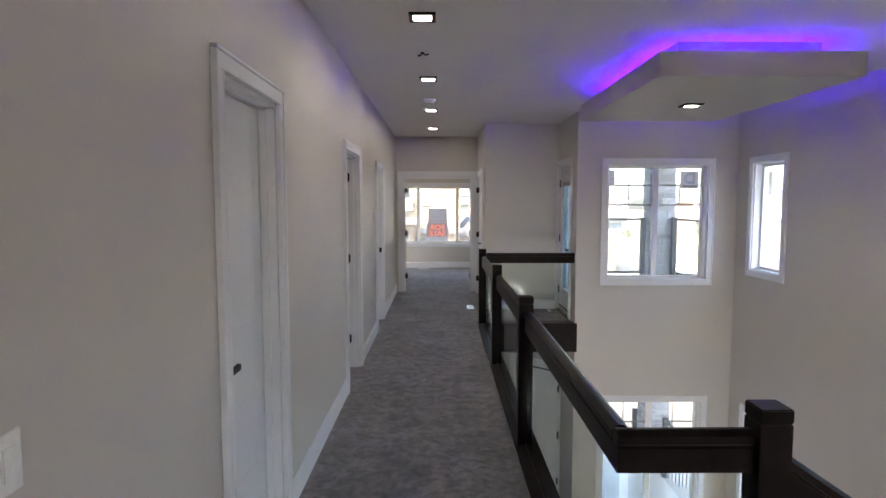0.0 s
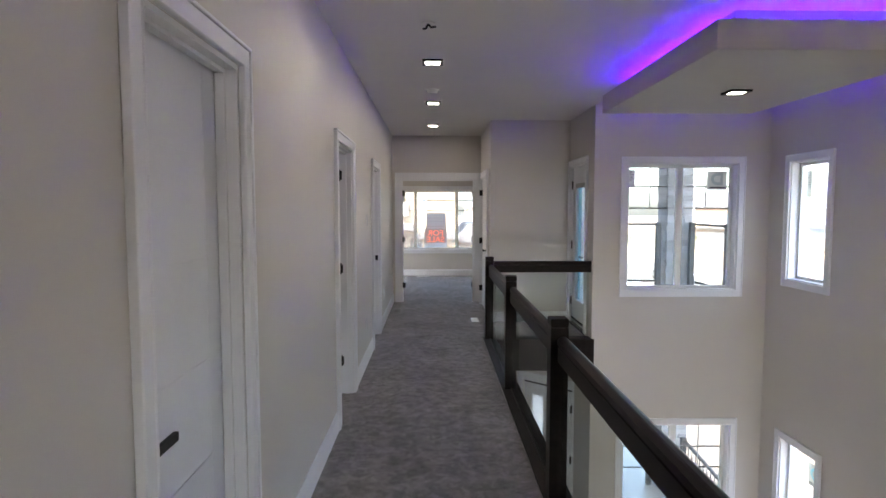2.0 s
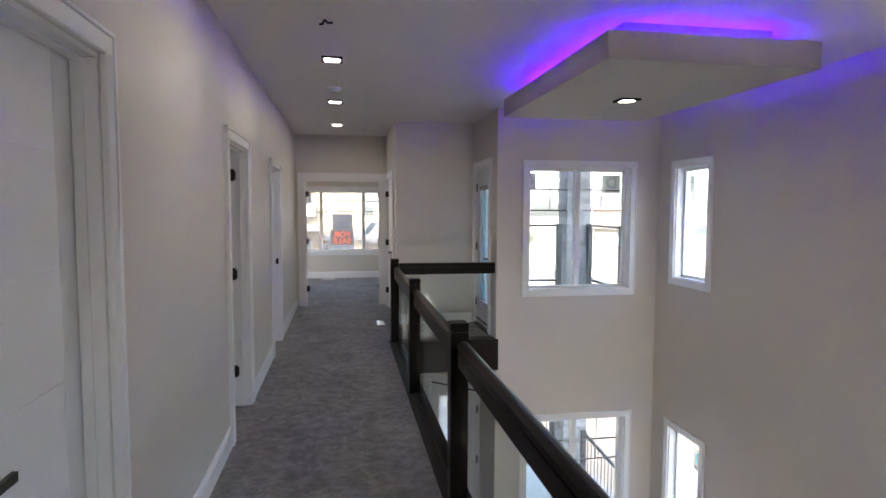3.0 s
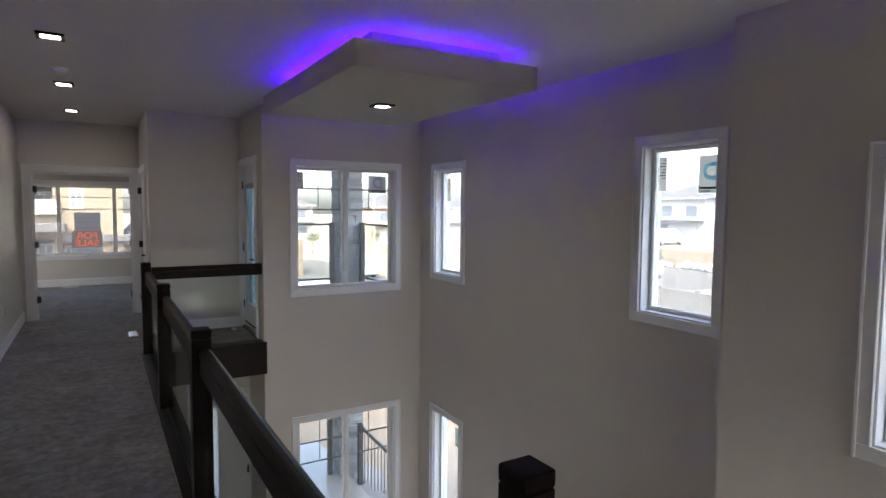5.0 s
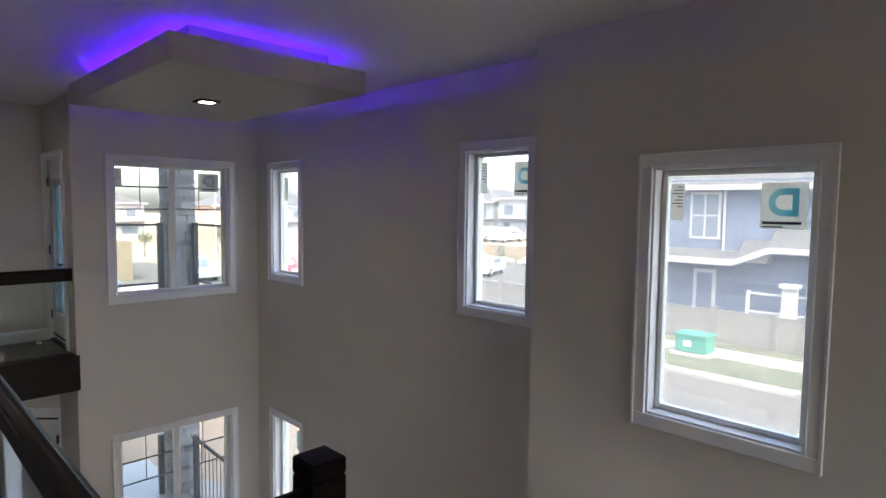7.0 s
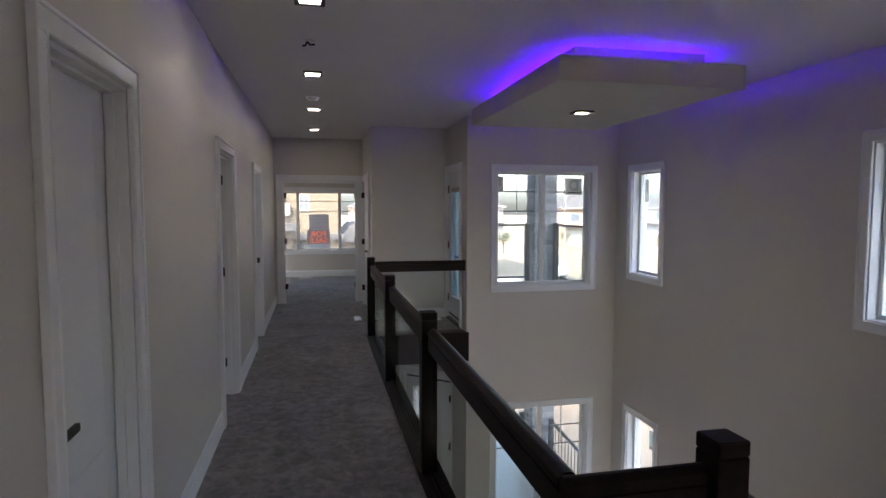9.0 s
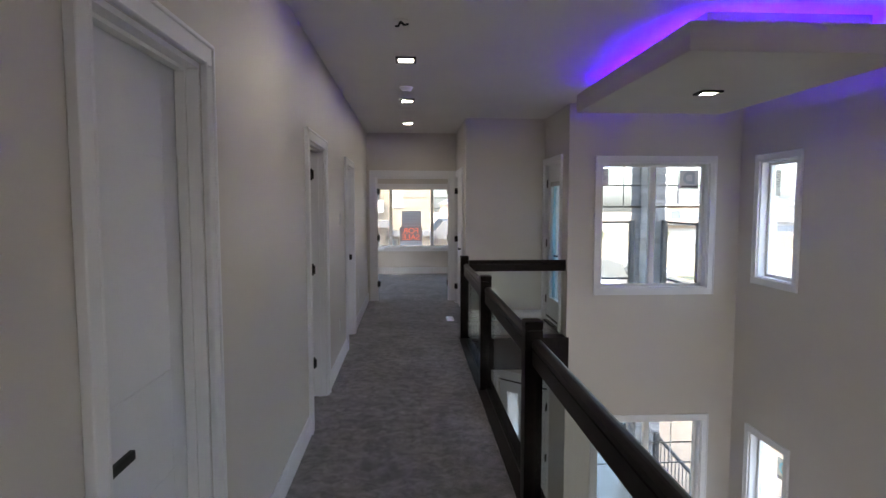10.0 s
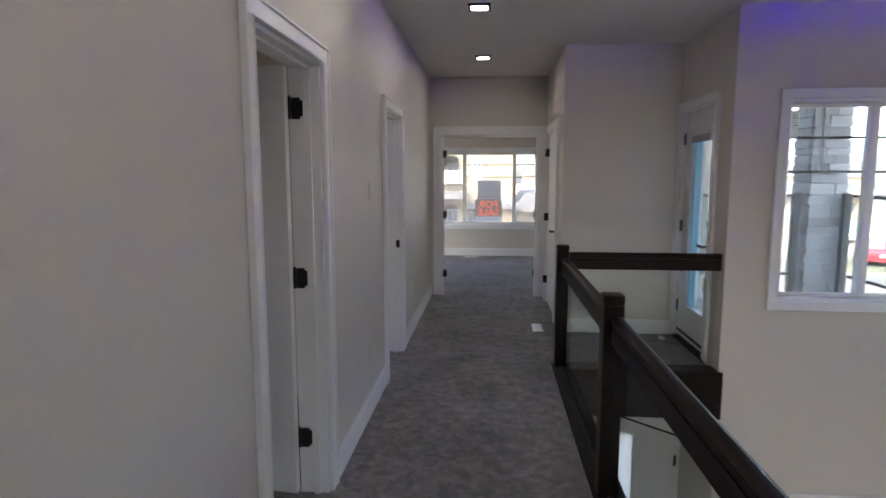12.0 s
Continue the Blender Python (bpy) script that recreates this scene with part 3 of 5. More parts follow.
# ---- doors ----
def grooved(root, axis, face, s, u0, u1, zs, z0, z1, thick=0.035):
    """A slab built from boards with V joints between them, and plain stiles at both sides."""
    st = 0.11
    edges = [z0] + list(zs) + [z1]
    rows = [wbox(axis, face, s, u0, u0 + st, 0, thick, z0, z1), wbox(axis, face, s, u1 - st, u1, 0, thick, z0, z1)]
    rows += [wbox(axis, face, s, u0 + st + 0.0005, u1 - st - 0.0005, 0.0003, thick - 0.0003, edges[i] + 0.0013, edges[i + 1] - 0.0013) for i in range(len(edges) - 1)]
    rows.append(wbox(axis, face, s, u0 + st - 0.01, u1 - st + 0.01, 0.0022, thick - 0.0022, z0 + 0.01, z1 - 0.01))
    return part("leaf", boxes(*rows), M_DOOR, root, "white slab with shallow horizontal grooves")


def jamb(root, axis, at, s, hole, t, stop):
    """Lining of a doorway with a stop strip at that depth."""
    u0, u1, z0, z1 = hole
    k = 0.018
    part("jamb", boxes(wbox(axis, at, s, u0 - 0.001, u0 + k, 0.0, t, z0, z1), wbox(axis, at, s, u1 - k, u1 + 0.001, 0.0, t, z0, z1), wbox(axis, at, s, u0 + k, u1 - k, 0.0, t, z1 - k, z1)), M_TRIM, root)
    part("door_stop", boxes(wbox(axis, at, s, u0 + k, u0 + k + 0.012, stop, stop + 0.03, z0, z1 - k), wbox(axis, at, s, u1 - k - 0.012, u1 - k, stop, stop + 0.03, z0, z1 - k),
                            wbox(axis, at, s, u0 + k + 0.012, u1 - k - 0.012, stop, stop + 0.03, z1 - k - 0.012, z1 - k)), M_TRIM, root)


def doorway(name, hole, label):
    root = thing(name, (W, (hole[0] + hole[1]) / 2, 0), label, "door", kind="structure")
    casing("casing", root, "x", W, -1, hole, 0.075, sill=False)
    jamb(root, "x", W, -1, hole, 0.14, 0.04)
    return root


GROOVES = (0.40, 0.735, 1.07, 1.415, 1.755)
door = doorway("door_1", D1, "closed white door with horizontal grooves and a black lever")
grooved(door, "x", W - 0.078, -1, D1[0] + 0.02, D1[1] - 0.02, GROOVES, 0.012, D1[3] - 0.021)
lever(door, (W - 0.078, D1[0] + 0.064), (1, 0), (0, 1), 0.956)

door = doorway("door_2", D2, "white door standing open into a dim room, black hinges")
pin = (W - 0.140, D2[1] - 0.02)
swing = Matrix.Translation((pin[0], pin[1], 0)) @ Matrix.Rotation(radians(-8), 4, "Z")
leaf = grooved(door, "y", -0.038, 1, -0.73, -0.004, GROOVES, 0.012, 2.035)
leaf.data.transform(swing)
for z in (0.285, 1.07, 1.85):
    hinge_plate(door, W - 0.139, D2[1] - 0.0185, z)

door = doorway("door_3", D3, "white doorway into a dim room, door open out of sight")
part("strike_plate", boxes((W - 0.042, W - 0.008, D3[1] - 0.0215, D3[1] - 0.0175, 0.93, 0.995), bevel=0.001), M_BLACK, door, "black strike plate")
leaf = grooved(door, "y", 0.0, 1, -0.70, -0.004, GROOVES, 0.012, 2.02)
leaf.data.transform(Matrix.Translation((W - 0.118, D3[0] + 0.02, 0)) @ Matrix.Rotation(radians(30), 4, "Z"))

door = thing("door_4", (0.0, END, 0), "wide white cased bedroom doorway with black hinges", "door", kind="structure")
casing("casing", door, "y", END, 1, DB, 0.098, sill=False)
jamb(door, "y", END, 1, DB, 0.115, 0.045)
for z in (0.28, 1.05, 1.82):
    hinge(door, pose(DB[0] + 0.034, END + 0.03, 0, 0, 0, 25), z)
    hinge(door, pose(DB[1] - 0.02, END + 0.10, 0, 0, 0, 120), z)

door = thing("door_5", (SIDE, 10.0, 0), "closed white closet door with black hinges and lever", "door", kind="structure")
casing("casing", door, "x", SIDE, 1, DS, 0.085, sill=False)
jamb(door, "x", SIDE, 1, DS, 0.115, 0.06)
grooved(door, "x", SIDE + 0.008, 1, DS[0] + 0.02, DS[1] - 0.02, GROOVES, 0.012, 2.03)
lever(door, (SIDE + 0.008, DS[0] + 0.085), (-1, 0), (0, 1), 0.955)
for z in (0.28, 1.05, 1.82):
    hinge(door, pose(SIDE - 0.006, DS[1] - 0.018, 0, 0, 0, 150), z)

# balcony door, glazed
door = thing("door_6", (PORCH, 8.6, 0), "white glazed balcony door with blue film on its glass", "door", kind="structure")
casing("casing", door, "x", PORCH, 1, DP, 0.072, sill=False)
jamb(door, "x", PORCH, 1, DP, 0.2, 0.08)
u0, u1, g0, g1, h0, h1 = DP[0] + 0.02, DP[1] - 0.02, 8.335, 8.80, 0.36, 1.90
f0 = PORCH + 0.03
part("leaf", boxes((f0, f0 + 0.045, u0, g0, 0.04, 2.12), (f0, f0 + 0.045, g1, u1, 0.04, 2.12), (f0, f0 + 0.045, g0, g1, 0.04, h0), (f0, f0 + 0.045, g0, g1, h1, 2.12)), M_DOOR, door)
part("glazing_bead", boxes((f0 - 0.012, f0 - 0.0005, g0 - 0.03, g0, h0 - 0.03, h1 + 0.03), (f0 - 0.012, f0 - 0.0005, g1, g1 + 0.03, h0 - 0.03, h1 + 0.03), (f0 - 0.012, f0 - 0.0005, g0, g1, h0 - 0.03, h0), (f0 - 0.012, f0 - 0.0005, g0, g1, h1, h1 + 0.03), bevel=0.003), M_DOOR, door)
pane = part("pane", boxes((f0 + 0.018, f0 + 0.024, g0, g1, h0, h1)), M_GLASS, door)
pane.visible_shadow = False
part("blind_cassette", boxes((f0 - 0.022, f0 + 0.016, g0 + 0.004, g1 - 0.004, h1 - 0.062, h1 - 0.002), bevel=0.006), M_BARPALE, door, "slim grey blind cassette over the glass")
part("film", boxes((f0 + 0.026, f0 + 0.028, 8.65, g1, h0, h1)), M_FILM, door, "loose blue protective film on the pane")
part("label", boxes((f0 + 0.012, f0 + 0.014, 8.37, 8.47, 0.55, 0.68)), M_PAPER, door)
part("sweep", boxes((f0 - 0.01, f0 - 0.0005, u0, u1, 0.075, 0.10), bevel=0.002), M_BLACK, door, "dark rubber sweep")
part("threshold", boxes((PORCH - 0.01, PORCH + 0.2, DP[0], DP[1], 0.0, 0.03), bevel=0.004), M_BLACK, door)
lever(door, (f0, u0 + 0.07), (-1, 0), (0, 1), 0.96, 1.15)
for z in (0.32, 1.08, 1.88):
    hinge(door, pose(PORCH + 0.012, u1 - 0.02, 0, 0, 0, 90), z, 0.1)

# front door below, in its slanting wall
door = thing("door_7", (PORCH, 8.69, LOW), "white front door with a tall frosted glass strip, closed", "door", kind="structure")
casing("casing", door, "x", 0, 1, DL, 0.085, sill=False).data.transform(ENTRY)
D0, D1T, S0, S1 = DL[1] - 0.02, DL[3] - 0.06, 0.465, 0.655
leaf = part("leaf", boxes((0.012, 0.057, 0.006, S0, LOW + 0.02, D1T), (0.012, 0.057, S1, D0, LOW + 0.02, D1T), (0.012, 0.057, S0, S1, LOW + 0.02, LOW + 0.35), (0.012, 0.057, S0, S1, -1.04, D1T)), M_DOOR, door)
leaf.data.transform(ENTRY)
part("glazing_bead", boxes((0.004, 0.0115, S0 - 0.022, S0, LOW + 0.33, -1.02), (0.004, 0.0115, S1, S1 + 0.022, LOW + 0.33, -1.02), (0.004, 0.0115, S0, S1, LOW + 0.33, LOW + 0.35), (0.004, 0.0115, S0, S1, -1.04, -1.02)), M_DOOR, door).data.transform(ENTRY)
part("pane", boxes((0.030, 0.036, S0, S1, LOW + 0.35, -1.04)), sheet_material("frosted_strip", (0.78, 0.8, 0.8), 0.85), door, "frosted glass strip").data.transform(ENTRY)
# black strip put in for the shade of the gap above the leaf
part("gap_shade", boxes((0.011, 0.05, 0.006, D0, D1T + 0.001, DL[3] - 0.036)), M_BLACK, door, "black strip standing in for the dark gap over the leaf").data.transform(ENTRY)
part("jamb", boxes((0.075, 0.18, 0.0, 0.02, LOW, DL[3]), (0.075, 0.18, DL[1] - 0.012, DL[1], LOW, DL[3]), (0.009, 0.18, 0.02, DL[1] - 0.012, DL[3] - 0.0355, DL[3])), M_TRIM, door).data.transform(ENTRY)
for z in (-1.11, -1.81, -2.51):
    hinge(door, ENTRY @ Matrix.Translation((-0.024, 0.002, 0)), z, 0.1)

# ---- guard rail with glass ----
RX, RC, RT, RB, RH = 0.614, 0.631, 0.906, 0.772, 0.027
POSTS = (4.135, 6.058, 7.996)


def rail_section(h0, h1, w):
    """Half-round-shouldered handrail section with a groove under its cap: (across, height)."""
    cap = h1 - 0.05
    return [(-w, h0), (w, h0), (w, cap - 0.006), (w - 0.006, cap - 0.003), (w - 0.006, cap + 0.003), (w + 0.003, cap + 0.008), (w + 0.003, h1 - 0.016), (w - 0.012, h1 - 0.003), (w - 0.02, h1),
            (-w + 0.02, h1), (-w + 0.012, h1 - 0.003), (-w - 0.003, h1 - 0.016), (-w - 0.003, cap + 0.008), (-w + 0.006, cap + 0.003), (-w + 0.006, cap - 0.003), (-w, cap - 0.006)]


def rail_along(axis, at, a, b, up=0.0):
    pts = [(at + u, z + up) for u, z in rail_section(RB, RT, RH)]
    return prism(pts, "y" if axis == "y" else "x", a, b)


def post(parent, x, y, z0, top, w, label=""):
    h = w / 2
    bm = boxes((x - h, x + h, y - h, y + h, z0, top - 0.049), (x - h + 0.003, x + h - 0.003, y - h + 0.003, y + h - 0.003, top - 0.0495, top - 0.044), bevel=0.002)
    extra = boxes((x - h - 0.001, x + h + 0.001, y - h - 0.001, y + h + 0.001, top - 0.045, top), bevel=0.004)
    me = bpy.data.meshes.new("tmp")
    extra.to_mesh(me)
    extra.free()
    bm.from_mesh(me)
    bpy.data.meshes.remove(me)
    part("post", bm, M_WOOD, parent, label)


guard = thing("guard_rail", (RX, 5.0, 0), "dark espresso wooden guard rail with clear glass panels", "railing")
for y in POSTS:
    post(guard, RX, y, 0.014, 1.0, 0.094)
YR = 2.135
for a, b in ((YR + RH, POSTS[0] - 0.05), (POSTS[0] + 0.05, POSTS[1] - 0.05), (POSTS[1] + 0.05, POSTS[2] - 0.05)):
    part("handrail", rail_along("y", RC, a, b), M_WOOD, guard)
    part("glass_panel", boxes((RC - 0.005, RC + 0.005, a + 0.02, b - 0.01, 0.014, RB + 0.005)), M_RAILGLASS, guard, "clear glass panel")
part("handrail", rail_along("x", YR, RC - RH, 1.029), M_WOOD, guard)
part("handrail", rail_along("x", 7.955, RX + 0.05, PORCH - 0.001, 0.044), M_WOOD, guard)
part("glass_panel", boxes((RX + 0.06, PORCH - 0.02, 7.95, 7.96, 0.02, RB + 0.03)), M_RAILGLASS, guard, "clear glass panel")
part("glass_panel", boxes((RC + 0.02, 1.02, YR - 0.005, YR + 0.005, 0.014, RB + 0.005)), M_RAILGLASS, guard, "clear glass panel")
part("base_plank", boxes((0.546, 0.69, YR - 0.075, 8.05, 0.0, 0.014), bevel=0.003), M_WOOD, guard)
part("base_plank", boxes((0.691, 1.028, YR - 0.075, YR + 0.05, 0.0, 0.014), bevel=0.003), M_WOOD, guard)
part("glass_channel", boxes((RC - 0.014, RC - 0.006, YR + 0.05, 7.93, 0.014, 0.028), (RC + 0.006, RC + 0.014, YR + 0.05, 7.93, 0.014, 0.028)), M_WOOD, guard)

newel = thing("newel_post", (1.08, 2.124, 0.03), "dark espresso square newel post at the stair head", "newel post")
post(newel, 1.08, 2.124, -0.345, 0.985, 0.1)
SLOPE = 0.68
stair_rail = thing("stair_rail", (1.132, 2.124, 0), "dark espresso stair handrail going down with glass below", "railing")
bm = rail_along("x", 2.124, 1.131, 3.3)
for v in bm.verts:
    v.co.z -= (v.co.x - 1.131) * SLOPE + 0.07
part("handrail", bm, M_WOOD, stair_rail)
bm = boxes((1.2, 3.25, 2.119, 2.129, 0.05, RB + 0.0))
for v in bm.verts:
    v.co.z -= (v.co.x - 1.131) * SLOPE + 0.07
part("glass_panel", bm, M_RAILGLASS, stair_rail)
bm = boxes((1.132, 3.3, 2.10, 2.165, -0.28, 0.06))
for v in bm.verts:
    v.co.z -= (v.co.x - 1.131) * SLOPE + 0.07
part("stringer", bm, M_WOOD, stair_rail)

stairs = thing("staircase", (1.12, 1.55, LOW), "carpeted staircase going down from the hall", "stairs")
for k in range(9):
    x0 = 1.12 + 0.26 * k
    part("step", boxes((x0, x0 + 0.28 if k < 8 else EN, 1.06, 2.098, LOW if k == 8 else -0.18 * (k + 1) - 0.35, -0.18 * (k + 1)), bevel=0.01), M_CARPET, stairs)
part("riser", boxes((1.10, 1.12, 1.06, 2.03, -0.18, -0.021)), M_TRIM, stairs)

# ---- hung ceiling panel with purple light ----
PX0, PX1, PY0, PY1, PZ0, PZ1 = 1.576, 3.02, 4.463, 6.742, 2.486, 2.656
panel = thing("ceiling_panel", ((PX0 + PX1) / 2, (PY0 + PY1) / 2, CEIL), "greige dropped ceiling panel with purple cove light", "ceiling panel")
# M_PANEL's darker greige stands in for shade on the sides
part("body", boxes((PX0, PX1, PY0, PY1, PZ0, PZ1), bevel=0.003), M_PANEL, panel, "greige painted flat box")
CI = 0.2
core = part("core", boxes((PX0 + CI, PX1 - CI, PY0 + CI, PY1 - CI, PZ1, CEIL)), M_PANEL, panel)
l0, l1, lz0, lz1 = CI - 0.003, CI + 0.001, PZ1 + 0.013, PZ1 + 0.022
for r in ((PX0 + l0, PX1 - l0, PY0 + l0, PY0 + l1), (PX0 + l0, PX1 - l0, PY1 - l1, PY1 - l0), (PX0 + l0, PX0 + l1, PY0 + l1, PY1 - l1), (PX1 - l1, PX1 - l0, PY0 + l1, PY1 - l1)):
    part("led_strip", boxes((*r, lz0, lz1)), M_LED, panel, "glowing purple light strip")


def recessed_light(x, y, z, size=0.166):
    root = thing("recessed_light", (x, y, z), "square flush ceiling light with a black rim, lit", "ceiling light", "square ceiling lights")
    h, k = size / 2, size / 2 - 0.027
    part("rim", boxes((x - h, x + h, y - h, y - k, z - 0.016, z), (x - h, x + h, y + k, y + h, z - 0.016, z), (x - h, x - k, y - k, y + k, z - 0.016, z), (x + k, x + h, y - k, y + k, z - 0.016, z)), M_BLACK, root, "black square rim")
    part("lens", boxes((x - k, x + k, y - k, y + k, z - 0.010, z - 0.001)), M_LENS, root, "glowing white lens")
    return root


lamp = recessed_light(-0.056, 4.09, CEIL)
for y in (5.92, 7.76, 9.58):
    copy_thing(lamp, Matrix.Translation((-0.056, y, CEIL)))
copy_thing(lamp, Matrix.Translation((2.312, 5.66, PZ0)))

# ---- small fixtures ----
det = thing("smoke_detector", (-0.06, 7.06, CEIL), "round white smoke detector on the ceiling", "smoke detector")
bm = bmesh.new()
tube(bm, (-0.06, 7.06, CEIL - 0.012), (-0.06, 7.06, CEIL), 0.068, 28)
part("base", bm, M_PLASTIC, det)
bm = bmesh.new()
tube(bm, (-0.06, 7.06, CEIL - 0.038), (-0.06, 7.06, CEIL - 0.012), 0.04, 28, 0.06)
part("cover", bm, M_PLASTIC, det)

stub = thing("ceiling_wires", (-0.083, 4.935, CEIL), "bare black wire ends at an unfinished ceiling box", "wiring")
bm = bmesh.new()
tube(bm, (-0.083, 4.935, CEIL - 0.006), (-0.083, 4.935, CEIL), 0.045, 20)
part("cover_plate", bm, M_CEIL, stub)
for dx, dy in ((0.05, -0.02), (-0.032, 0.03)):
    bm = bmesh.new()
    tube(bm, (-0.083, 4.935, CEIL - 0.006), (-0.083 + dx * 0.4, 4.935 + dy * 0.4, CEIL - 0.03), 0.007, 8)
    tube(bm, (-0.083 + dx * 0.4, 4.935 + dy * 0.4, CEIL - 0.03), (-0.083 + dx, 4.935 + dy, CEIL - 0.028), 0.007, 8)
    part("wire", bm, M_BLACK, stub)


def wall_plate(x, s, y, z, name, label, holes):
    root = thing(name, (x, y, z), label, "switch" if name == "light_switch" else "outlet", name.replace("_", " ") + "s")
    part("plate", boxes((x, x + s * 0.006, y - 0.036, y + 0.036, z - 0.058, z + 0.058), bevel=0.002), M_PLASTIC, root)
    if holes:
        for dz in (-0.021, 0.021):
            part("socket", boxes((x + s * 0.006, x + s * 0.009, y - 0.016, y + 0.016, z + dz - 0.014, z + dz + 0.014), bevel=0.001), M_PLASTIC, root)
    else:
        part("rocker", boxes((x + s * 0.006, x + s * 0.010, y - 0.017, y + 0.017, z - 0.033, z + 0.033), bevel=0.002), M_PLASTIC, root)
    return root


for y, z in ((1.382, 1.142), (7.03, 1.457)):
    wall_plate(W, 1, y, z, "light_switch", "white rocker light switch on the hall wall", False)
wall_plate(SIDE, -1, 9.27, 1.09, "light_switch", "white rocker switch beside the closet door", False)
for y, z in ((6.945, 0.404), (9.03, 0.412)):
    wall_plate(W, 1, y, z, "outlet", "white double outlet low on the hall wall", True)


def floor_vent(x, y, w, l):
    root = thing("floor_vent", (x, y, 0), "white metal floor register in the carpet", "floor vent", "floor vents")
    part("frame", boxes((x - w / 2, x + w / 2, y - l / 2, y - l / 2 + 0.02, 0, 0.008), (x - w / 2, x + w / 2, y + l / 2 - 0.02, y + l / 2, 0, 0.008), (x - w / 2, x - w / 2 + 0.015, y - l / 2 + 0.02, y + l / 2 - 0.02, 0, 0.008), (x + w / 2 - 0.015, x + w / 2, y - l / 2 + 0.02, y + l / 2 - 0.02, 0, 0.008)), M_PLASTIC, root)
    n = max(2, int((l - 0.04) / 0.022))
    for k in range(n):
        yy = y - l / 2 + 0.02 + (k + 0.5) * (l - 0.04) / n
        part("slat", boxes((x - w / 2 + 0.015, x + w / 2 - 0.015, yy - 0.006, yy + 0.006, 0.001, 0.006)), M_PLASTIC, root)


floor_vent(0.525, 9.21, 0.105, 0.27)
floor_vent(-0.32, 14.42, 0.28, 0.11)

scrap = thing("door_wedge", (1.675, 8.9, 0), "small white plastic door wedge on the landing carpet", "door wedge")
part("wedge", prism([(8.86, 0.0), (8.92, 0.0), (8.92, 0.022), (8.86, 0.006)], "x", 1.65, 1.70), M_PLASTIC, scrap)

# for-sale board hung inside the bedroom window, its face to the street
SY = BED + 0.075


def cut_words(ob, words):
    """Openings in a board, in the shape of lettering."""
    for text in words:
        bm = bmesh.new()
        bm.from_mesh(text.data)
        bmesh.ops.remove_doubles(bm, verts=bm.verts, dist=0.00005)
        me = bpy.data.meshes.new("cutter")
        bm.to_mesh(me)
        bm.free()
        me.transform(Matrix.Translation((0, SY + 0.0015, 0)) @ Matrix.Diagonal((1, 6, 1, 1)) @ Matrix.Translation((0, -SY - 0.0015, 0)))
        tool = new("cutter", me)
        cut = ob.modifiers.new("cut", "BOOLEAN")
        cut.operation, cut.solver, cut.use_self, cut.object = "DIFFERENCE", "EXACT", True, tool
        bpy.context.view_layer.update()
        done = bpy.data.meshes.new_from_object(ob.evaluated_get(bpy.context.evaluated_depsgraph_get()))
        ob.modifiers.clear()
        ob.data = done
        bpy.data.objects.remove(tool)


board = thing("sale_sign", (0.0, SY, 0.65), "dark sale sign with orange letters, seen from behind", "sign")
lower_board = part("lower_board", boxes((-0.275, 0.25, SY, SY + 0.003, 0.757, 1.09)), M_SIGNBLACK, board)
part("white_strip", boxes((-0.275, 0.25, SY, SY + 0.003, 0.66, 0.755)), M_SIGNWHITE, board, "pale strip along the foot")
part("upper_board", boxes((-0.225, 0.225, SY + 0.004, SY + 0.007, 1.092, 1.455)), M_SIGNGREY, board, "grey upper board with faint print")
for x0, x1, z0, z1 in ((-0.19, 0.19, 1.335, 1.343), (-0.16, 0.20, 1.255, 1.27), (-0.20, 0.20, 1.135, 1.165), (-0.2, 0.17, 0.70, 0.72)):
    for k in range(7):
        w = (x1 - x0) / 7
        part("print_bar", boxes((x0 + w * k, x0 + w * (k + 0.62), SY + (0.002 if z0 > 1 else -0.002), SY + (0.0035 if z0 > 1 else -0.0005), z0, z1)), M_SIGNBLACK, board)
words = [lettering(w, 0.178, 0.0015, Matrix.Translation((-0.012, SY + 0.0015, z)) @ Matrix.Rotation(radians(180), 4, "Z") @ Matrix.Rotation(radians(90), 4, "X") @ Matrix.Diagonal((1.1, 1, 1, 1)), M_ORANGE, board) for w, z in (("FOR", 0.935), ("SALE", 0.785))]
cut_words(lower_board, words)

# labels on the panes
gd = 0.10 + 0.022
sticker("y", N, 1, gd, 3.20, 1.795, 0.235, 0.22, paper=M_GREYPAPER, ink=M_GREYINK)
sticker("y", N, 1, gd, 2.262, 1.83, 0.075, 0.20, False, paper=M_GREYPAPER)
sticker("x", E, 1, gd, 6.92, 1.68, 0.12, 0.30)
sticker("x", E, 1, gd, 7.30, 1.70, 0.085, 0.28, False)
sticker("x", E, 1, gd, 3.59, 1.74, 0.20, 0.27)
sticker("x", E, 1, gd, 4.075, 1.76, 0.07, 0.26, False)
sticker("x", EN, 1, gd, 1.63, 1.545, 0.22, 0.24)
sticker("x", EN, 1, gd, 2.255, 1.58, 0.08, 0.21, False)
sticker("x", E, 1, gd, 6.94, -1.40, 0.2, 0.24)

# ---- outside: ground, street ----
G = -3.85
setting("ground", boxes((-300, 300, -150, 400, G - 0.5, G)), M_DIRT, "bare sandy ground of a new building estate")
setting("road", boxes((8.5, 19.6, -150, 60, G - 0.1, G + 0.004)), M_ASPHALT, "pale worn asphalt street")
setting("road_cross", boxes((19.6, 160, 26, 37, G - 0.1, G + 0.004)), M_ASPHALT)
setting("kerb", boxes((19.6, 19.95, -150, 26, G - 0.1, G + 0.14), bevel=0.03), M_CONCRETE, "concrete kerb along the street")
